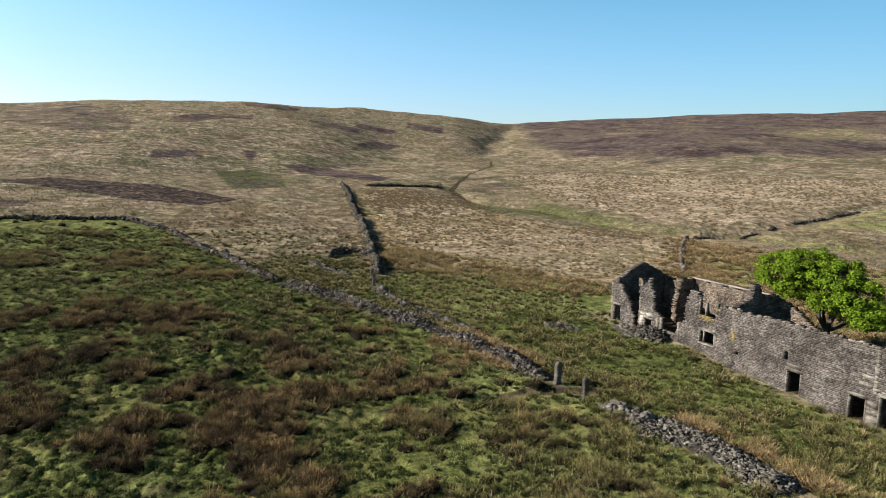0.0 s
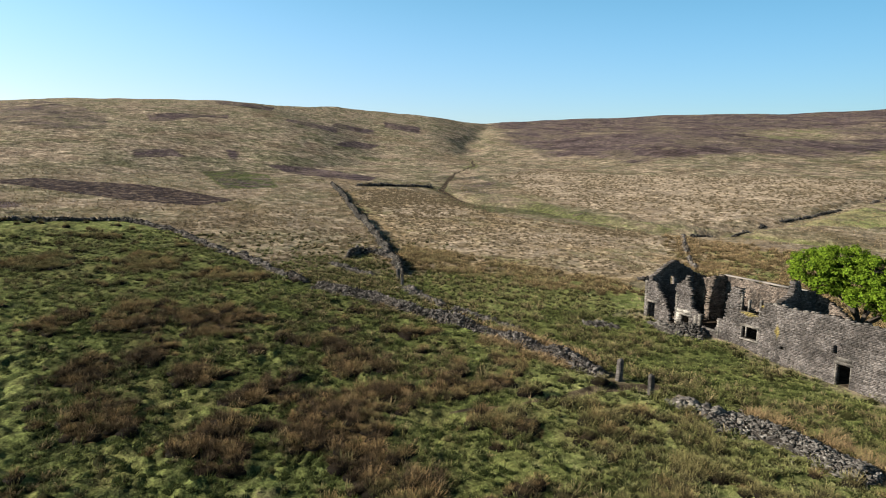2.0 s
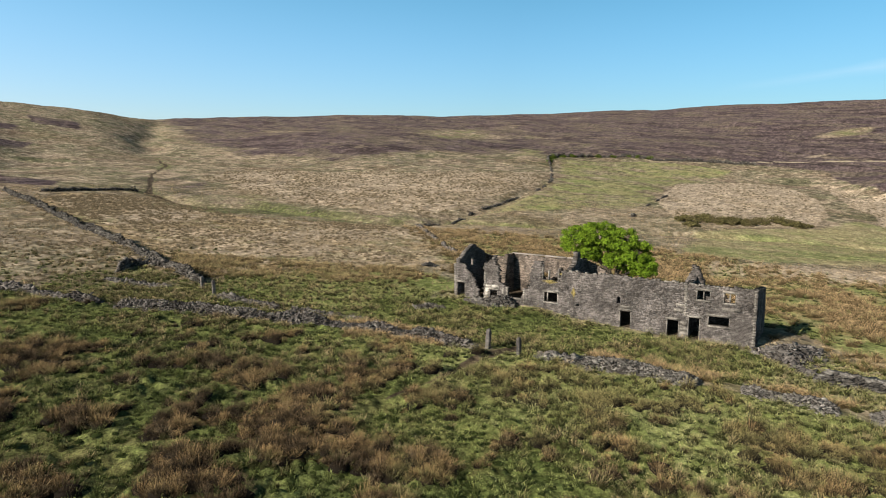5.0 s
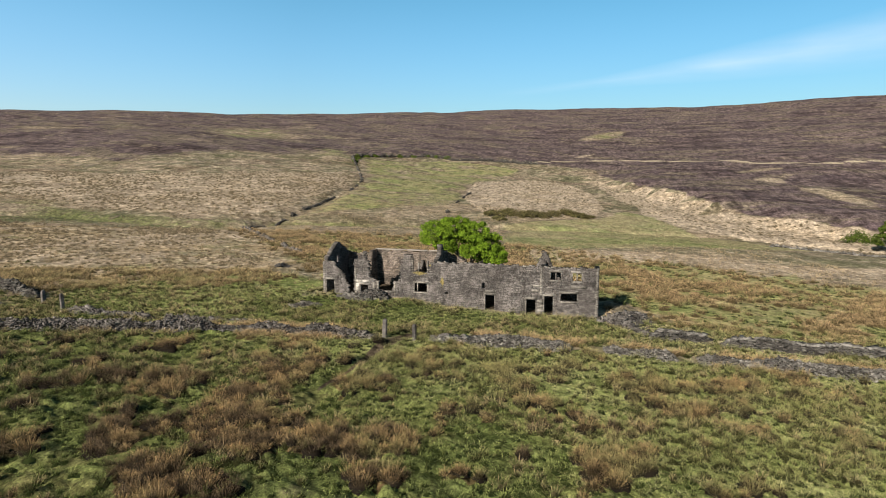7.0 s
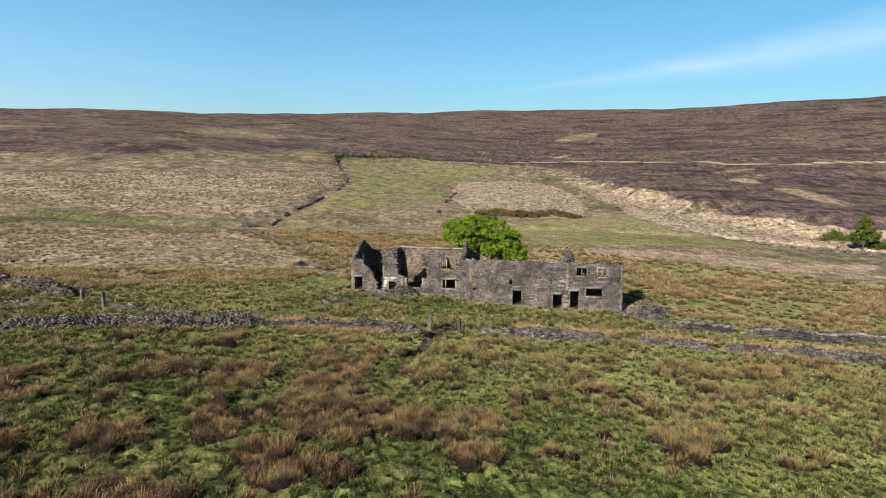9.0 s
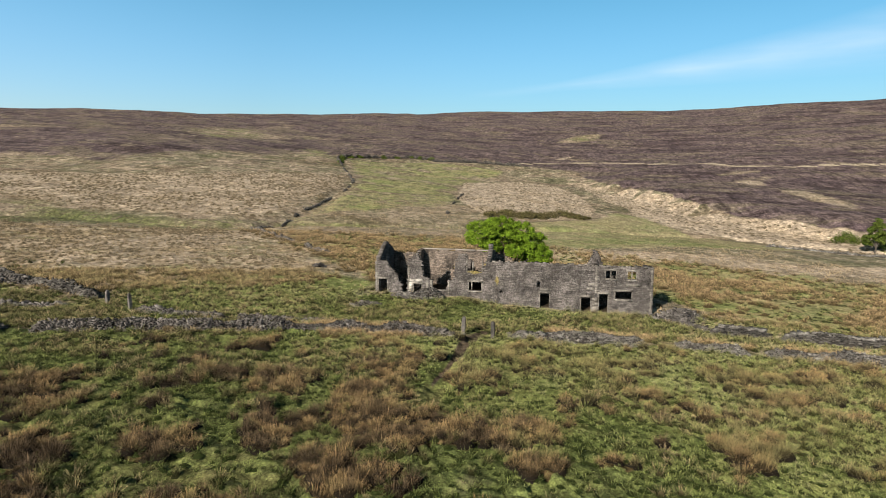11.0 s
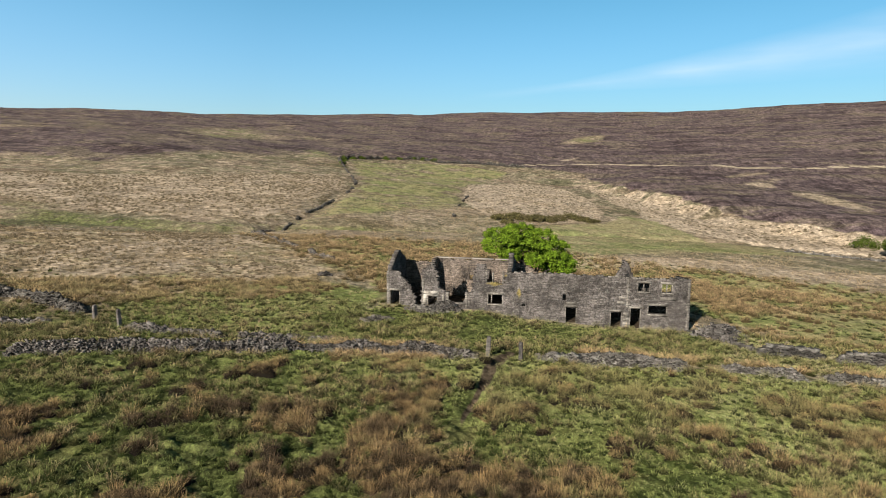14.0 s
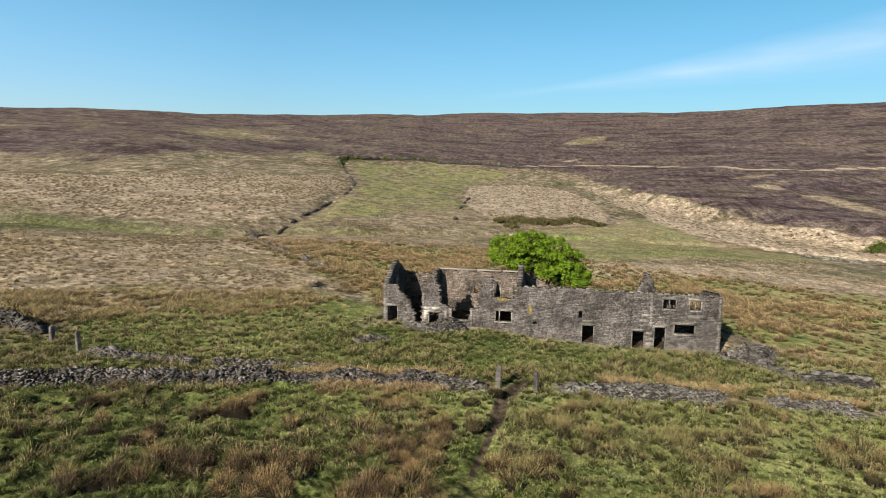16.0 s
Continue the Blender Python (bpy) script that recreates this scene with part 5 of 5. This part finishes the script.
def tussocks(name, roots, per, wide_r, high, wide, seed, hue, sides=7, body=1.0, flare=1.6):
    """Domed tussocks: a close heart and a coat of blades that stand out from it. wide_r, high: radius and height of each."""
    rng = np.random.RandomState(seed)
    n = len(roots)
    a = np.arange(sides) * 6.283 / sides + rng.uniform(0, 6.283, (n, 1))
    shape = []
    levels = ((-0.15, 0.95), (0.22, 0.85), (0.42, 0.5)) if sides > 5 else ((-0.15, 0.95),)
    for up, out in levels:
        r = wide_r[:, None] * out * rng.uniform(0.75, 1.2, (n, sides))
        shape.append(np.stack([roots[:, :1] + np.cos(a) * r, roots[:, 1:2] + np.sin(a) * r, roots[:, 2:] + high[:, None] * up * body * rng.uniform(0.8, 1.2, (n, sides))], 2))
    heart = np.concatenate(shape + [(roots + np.stack([0 * high, 0 * high, 0.5 * body * high], 1))[:, None]], 1)
    tri = []
    for ring in range(0, sides * (len(levels) - 1), sides):
        for j in range(sides):
            k = (j + 1) % sides
            tri += [(ring + j, ring + k, ring + sides + k), (ring + j, ring + sides + k, ring + sides + j)]
    last = sides * len(levels)
    tri += [(last - sides + j, last - sides + (j + 1) % sides, last) for j in range(sides)]
    size = last + 1
    faces = (np.array(tri)[None] + size * np.arange(n)[:, None, None]).reshape(-1, 3)
    m = n * per
    c, R, H = np.repeat(roots, per, 0), np.repeat(wide_r, per), np.repeat(high, per)
    b, q = rng.uniform(0, 6.283, m), np.sqrt(rng.uniform(0, 1, m))
    out = np.stack([np.cos(b), np.sin(b), np.zeros(m)], 1)
    lift = np.sqrt(np.maximum(1 - 0.9 * q * q, 0))
    foot = c + out * (R * q * 0.6)[:, None]
    foot[:, 2] += H * 0.26 * lift - 0.06
    b2 = b + rng.normal(0, 0.35, m)
    reach = rng.uniform(0.75, 1.25, m)
    tip = c + np.stack([np.cos(b2), np.sin(b2), np.zeros(m)], 1) * (R * q * flare * reach)[:, None]
    tip[:, 2] += H * (0.12 + 0.95 * lift) * reach
    tip[:, :2] += np.array([0.07, -0.03]) * H[:, None]
    t = rng.uniform(0, 6.283, m)
    side = np.stack([np.cos(t), np.sin(t), np.zeros(m)], 1) * (wide * rng.uniform(0.7, 1.4, m))[:, None]
    coat = np.stack([foot - side, foot + side, tip], 1).reshape(-1, 3)
    mesh = quick_mesh(name, np.concatenate([heart.reshape(-1, 3), coat]), np.concatenate([faces, n * size + np.arange(3 * m).reshape(m, 3)]))
    # low tip values on heart and feet bring in the painted shade
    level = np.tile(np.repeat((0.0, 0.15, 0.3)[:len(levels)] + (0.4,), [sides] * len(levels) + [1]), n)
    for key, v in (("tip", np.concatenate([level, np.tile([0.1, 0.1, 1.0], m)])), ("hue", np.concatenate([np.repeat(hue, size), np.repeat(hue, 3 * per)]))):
        mesh.attributes.new(key, "FLOAT", "POINT").data.foreach_set("value", v.astype(np.float32))
    return mesh


def spaced(step, x0, x1, y0, y1, chance, seed):
    """Roots on a shaken grid, so that tufts stand apart."""
    rng = np.random.RandomState(seed)
    x, y = [v.ravel() for v in np.meshgrid(np.arange(x0, x1, step), np.arange(y0, y1, step))]
    x, y = x + rng.uniform(-0.45, 0.45, len(x)) * step, y + rng.uniform(-0.45, 0.45, len(y)) * step
    keep = rng.uniform(0, 1, len(x)) < chance(x, y)
    x, y = x[keep], y[keep]
    return np.stack([x, y, height(x, y)], 1)


def scatter(count, x0, x1, y0, y1, chance, seed):
    rng = np.random.RandomState(seed)
    x, y = rng.uniform(x0, x1, count), rng.uniform(y0, y1, count)
    keep = rng.uniform(0, 1, count) < chance(x, y)
    x, y = x[keep], y[keep]
    return np.stack([x, y, height(x, y)], 1)


def stuff(name, mesh, material, label, category):
    mesh.materials.append(material)
    return tagged(new(name, mesh), label, category, kind="stuff")


def near_enough(x, y, reach):
    return ramp((reach - np.hypot(x - CX, y - CY)) / 30)


def off_house(x, y):
    """Clear of the ruin and of the heaped stones."""
    clear = 1.0
    for line, reach in WALL_LINES:
        clear = clear * ramp((along(x, y, line)[0] - 0.42 * reach) / 0.4)
    clear = clear * ramp((along(x, y, PATH_LINE)[0] - 0.5) / 0.5)
    return clear * (np.maximum(np.abs(x - 53.8) - 4.6, np.abs(y - 40.5) - 19.3) > 0.0).astype(float)


def in_sight(x, y):
    """Thick on the pasture and moor before the drone, thinner straight below it and behind."""
    return np.maximum(0.22 * ((x > -30) & (y > -14)), (((x > -13) | (x > -0.18 * y - 2)) & ((x > 0) | (y > 34)) & (y > 0.25 * x - 62)).astype(float))


def pasture(x, y):
    """Where the ground is grazed green: the near field and round the ruin, but not the straw moor beyond."""
    return np.maximum.reduce([patch(x, y, NEAR_FIELD, 2), patch(x, y, YARD, 8), patch(x, y, HOUSE_GREEN, 8), patch(x, y, FOLD_GREEN, 3), np.where(y < 60, 1.0, 0.15) + 0 * x])


def tussock_hue(x, y, rng):
    """0 dull brown rushes of the wet west, 0.5 rusty tan, 1 olive."""
    band = np.exp(-((y - 35 - 0.2 * x) / 9) ** 2)
    return np.clip(0.08 + 0.75 * lushness(x, y) + 0.2 * band + 0.75 * (fbm(x, y, 5.0, 91, 2) - 0.5) + rng.normal(0, 0.28, len(x)), 0, 1)


rng = np.random.RandomState(77)
r = spaced(0.66, -45, 40, -15, 150, lambda x, y: off_house(x, y) * patch(x, y, NEAR_FIELD, 1.5) * rush_density(x, y) * near_enough(x, y, 150) * in_sight(x, y) * 0.8, 1)
big = rng.uniform(0.55, 1.25, len(r)) * (0.8 + 0.4 * fbm(r[:, 0], r[:, 1], 4.0, 95, 2))
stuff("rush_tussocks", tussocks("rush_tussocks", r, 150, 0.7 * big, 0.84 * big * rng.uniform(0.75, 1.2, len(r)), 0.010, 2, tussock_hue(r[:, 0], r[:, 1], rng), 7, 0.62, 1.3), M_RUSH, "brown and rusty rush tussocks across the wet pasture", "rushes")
r = spaced(0.75, -45, 52, -30, 130, lambda x, y: off_house(x, y) * (0.05 + (0.25 + 0.6 * ramp((x - 4) / 10)) * np.clip(fbm(x, y, 5, 61) * 3.4 - 1.3, 0, 1)) * (1 - 0.35 * patch(x, y, YARD, 4)) * (1 - 0.55 * patch(x, y, HOUSE_GREEN, 6)) * pasture(x, y) * near_enough(x, y, 125) * in_sight(x, y), 7)
big = rng.uniform(0.7, 1.5, len(r)) * (1 + 0.25 * patch(r[:, 0], r[:, 1], YARD, 4))
hue = np.clip(tussock_hue(r[:, 0], r[:, 1], rng) + 0.15, 0, 1)
hue = np.where(patch(r[:, 0], r[:, 1], YARD, 4) > 0.5, np.clip(rng.normal(0.78, 0.24, len(r)), 0, 1), hue)
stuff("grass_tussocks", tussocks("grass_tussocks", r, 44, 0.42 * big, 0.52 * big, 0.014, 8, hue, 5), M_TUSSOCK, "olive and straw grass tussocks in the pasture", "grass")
r = spaced(0.62, -45, 50, -30, 130, lambda x, y: off_house(x, y) * (0.3 + 0.7 * np.clip(fbm(x, y, 2.5, 41) * 2.4 - 0.7, 0, 1)) * pasture(x, y) * near_enough(x, y, 125) * in_sight(x, y) * (1 - 0.6 * patch(x, y, NEAR_FIELD, 2) * rush_density(x, y)), 13)
big = rng.uniform(0.6, 1.5, len(r))
green = np.clip(0.2 + 0.6 * lushness(r[:, 0], r[:, 1]) + 0.5 * (fbm(r[:, 0], r[:, 1], 3.0, 97, 2) - 0.5) + rng.normal(0, 0.15, len(r)), 0, 1)
slope = spaced(1.1, 50, 122, -52, 92, lambda x, y: off_house(x, y) * patch(x, y, EAST_FIELD, 8) * (0.25 + 0.6 * np.clip(fbm(x, y, 3.5, 43) * 2.4 - 0.7, 0, 1)) * (1 - 0.6 * east_rust(x, y)), 33)
r, big, green = np.concatenate([r, slope]), np.concatenate([big, rng.uniform(1.0, 2.0, len(slope))]), np.concatenate([green, np.clip(rng.normal(0.62, 0.2, len(slope)), 0, 1)])
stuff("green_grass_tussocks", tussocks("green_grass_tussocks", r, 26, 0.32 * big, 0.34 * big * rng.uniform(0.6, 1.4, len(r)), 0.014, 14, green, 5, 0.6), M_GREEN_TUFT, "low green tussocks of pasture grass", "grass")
r = spaced(0.4, -45, 50, -30, 120, lambda x, y: off_house(x, y) * (0.25 + 0.75 * np.clip(fbm(x, y, 3.0, 44) * 3 - 1, 0, 1)) * pasture(x, y) * near_enough(x, y, 110) * in_sight(x, y), 3)
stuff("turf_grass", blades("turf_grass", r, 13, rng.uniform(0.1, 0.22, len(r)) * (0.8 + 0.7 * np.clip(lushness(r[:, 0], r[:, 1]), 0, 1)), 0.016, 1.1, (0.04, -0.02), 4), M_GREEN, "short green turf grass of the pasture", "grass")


r = spaced(1.25, 46, 132, -62, 118, lambda x, y: off_house(x, y) * patch(x, y, EAST_FIELD, 8) * (0.15 + 0.85 * east_rust(x, y)) * (1 - 0.8 * east_green(x, y)) * (1 - 0.7 * patch(x, y, TAN_BAND, 8)), 11)
r = np.concatenate([r, spaced(0.85, 30, 60, 68, 114, lambda x, y: off_house(x, y) * patch(x, y, ROUGH, 4) * (0.2 + 0.68 * np.clip(fbm(x, y, 5.0, 75) * 4 - 1.5, 0, 1)), 21)])
big = rng.uniform(0.7, 1.5, len(r)) * np.where(r[:, 0] < 60, 0.85, 1.0)
tall = spaced(0.5, 22, 42, -12, 68, lambda x, y: np.maximum.reduce([np.exp(-(along(x, y, q)[0] / 0.9) ** 2) for q in WALL_STRAW]) * np.clip(vnoise(x, y, 3.0, 33) * 3 - 0.5, 0, 1), 31)
r, big = np.concatenate([r, tall]), np.concatenate([big, rng.uniform(0.6, 1.0, len(tall))])
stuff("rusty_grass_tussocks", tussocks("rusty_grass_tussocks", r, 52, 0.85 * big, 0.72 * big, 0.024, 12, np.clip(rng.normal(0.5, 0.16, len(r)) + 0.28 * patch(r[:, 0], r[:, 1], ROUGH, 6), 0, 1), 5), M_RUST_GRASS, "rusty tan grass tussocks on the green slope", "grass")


def straw_chance(x, y):
    outside = 1 - patch(x, y, NEAR_FIELD, 3)
    yard = patch(x, y, YARD, 5)
    return outside * off_house(x, y) * (0.3 + 0.9 * np.clip(fbm(x, y, 8, 51) * 2.2 - 0.75, 0, 1)) * (1 - 0.7 * yard) * (1 - 0.4 * np.maximum(patch(x, y, HOUSE_GREEN, 6), patch(x, y, FOLD_GREEN, 3))) * near_enough(x, y, 270) * in_sight(x, y) * (1 - patch(x, y, SCREE, 3)) * (1 - 0.95 * patch(x, y, DARK_PATCH, 6)) * (1 - 0.85 * patch(x, y, GREEN_FLAT, 10)) * (1 - 0.9 * patch(x, y, EAST_FIELD, 8) * (1 - patch(x, y, TAN_BAND, 8))) * (1 - 0.9 * patch(x, y, BECK_GREEN, 8))


r = scatter(75000, -45, 230, -90, 250, straw_chance, 5)
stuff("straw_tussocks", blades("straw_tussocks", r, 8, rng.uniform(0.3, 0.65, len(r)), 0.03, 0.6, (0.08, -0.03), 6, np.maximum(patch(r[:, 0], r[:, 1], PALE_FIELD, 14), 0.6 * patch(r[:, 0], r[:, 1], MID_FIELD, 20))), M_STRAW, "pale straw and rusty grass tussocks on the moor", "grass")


def pale_chance(x, y):
    field = np.maximum.reduce([patch(x, y, PALE_FIELD, 20), 0.35 * patch(x, y, PALE_SLOPE, 10), 0.4 * patch(x, y, PALE_BANK, 6)])
    return field * (0.2 + 0.6 * np.clip(fbm(x, y, 14, 101) * 3 - 1, 0, 1))


r = np.concatenate([spaced(1.95, 130, 395, -95, 305, pale_chance, 15), spaced(1.15, -5, 118, 62, 230, lambda x, y: np.maximum(patch(x, y, MID_FIELD, 16), patch(x, y, STRAW_STRIP, 6)) * (0.12 + 0.5 * np.clip(fbm(x, y, 9, 103) * 3 - 1, 0, 1)) * off_house(x, y), 17)])
big = rng.uniform(0.6, 1.4, len(r)) * np.where(np.hypot(r[:, 0] - CX, r[:, 1] - CY) > 150, 1.5, 1.0)
stuff("moor_grass_tussocks", tussocks("moor_grass_tussocks", r, 15, 0.55 * big, 0.42 * big, 0.032, 16, np.clip(rng.normal(0.38, 0.2, len(r)) + 0.5 * np.maximum(patch(r[:, 0], r[:, 1], PALE_BANK, 8), patch(r[:, 0], r[:, 1], PALE_SLOPE, 10)), 0, 1), 5), M_PALE_TUFT, "bleached moor grass tussocks on the open fields", "grass")


# ---- the nearest stones, each an object of its own ----
for owner, centres, sizes, *turned in LATER:
    house_stone = owner.name.startswith("front_wall")
    add_stones(owner, centres, sizes, HOUSE_BLOCKS if house_stone else RUBBLE_BLOCKS, turned[0] if turned else None)
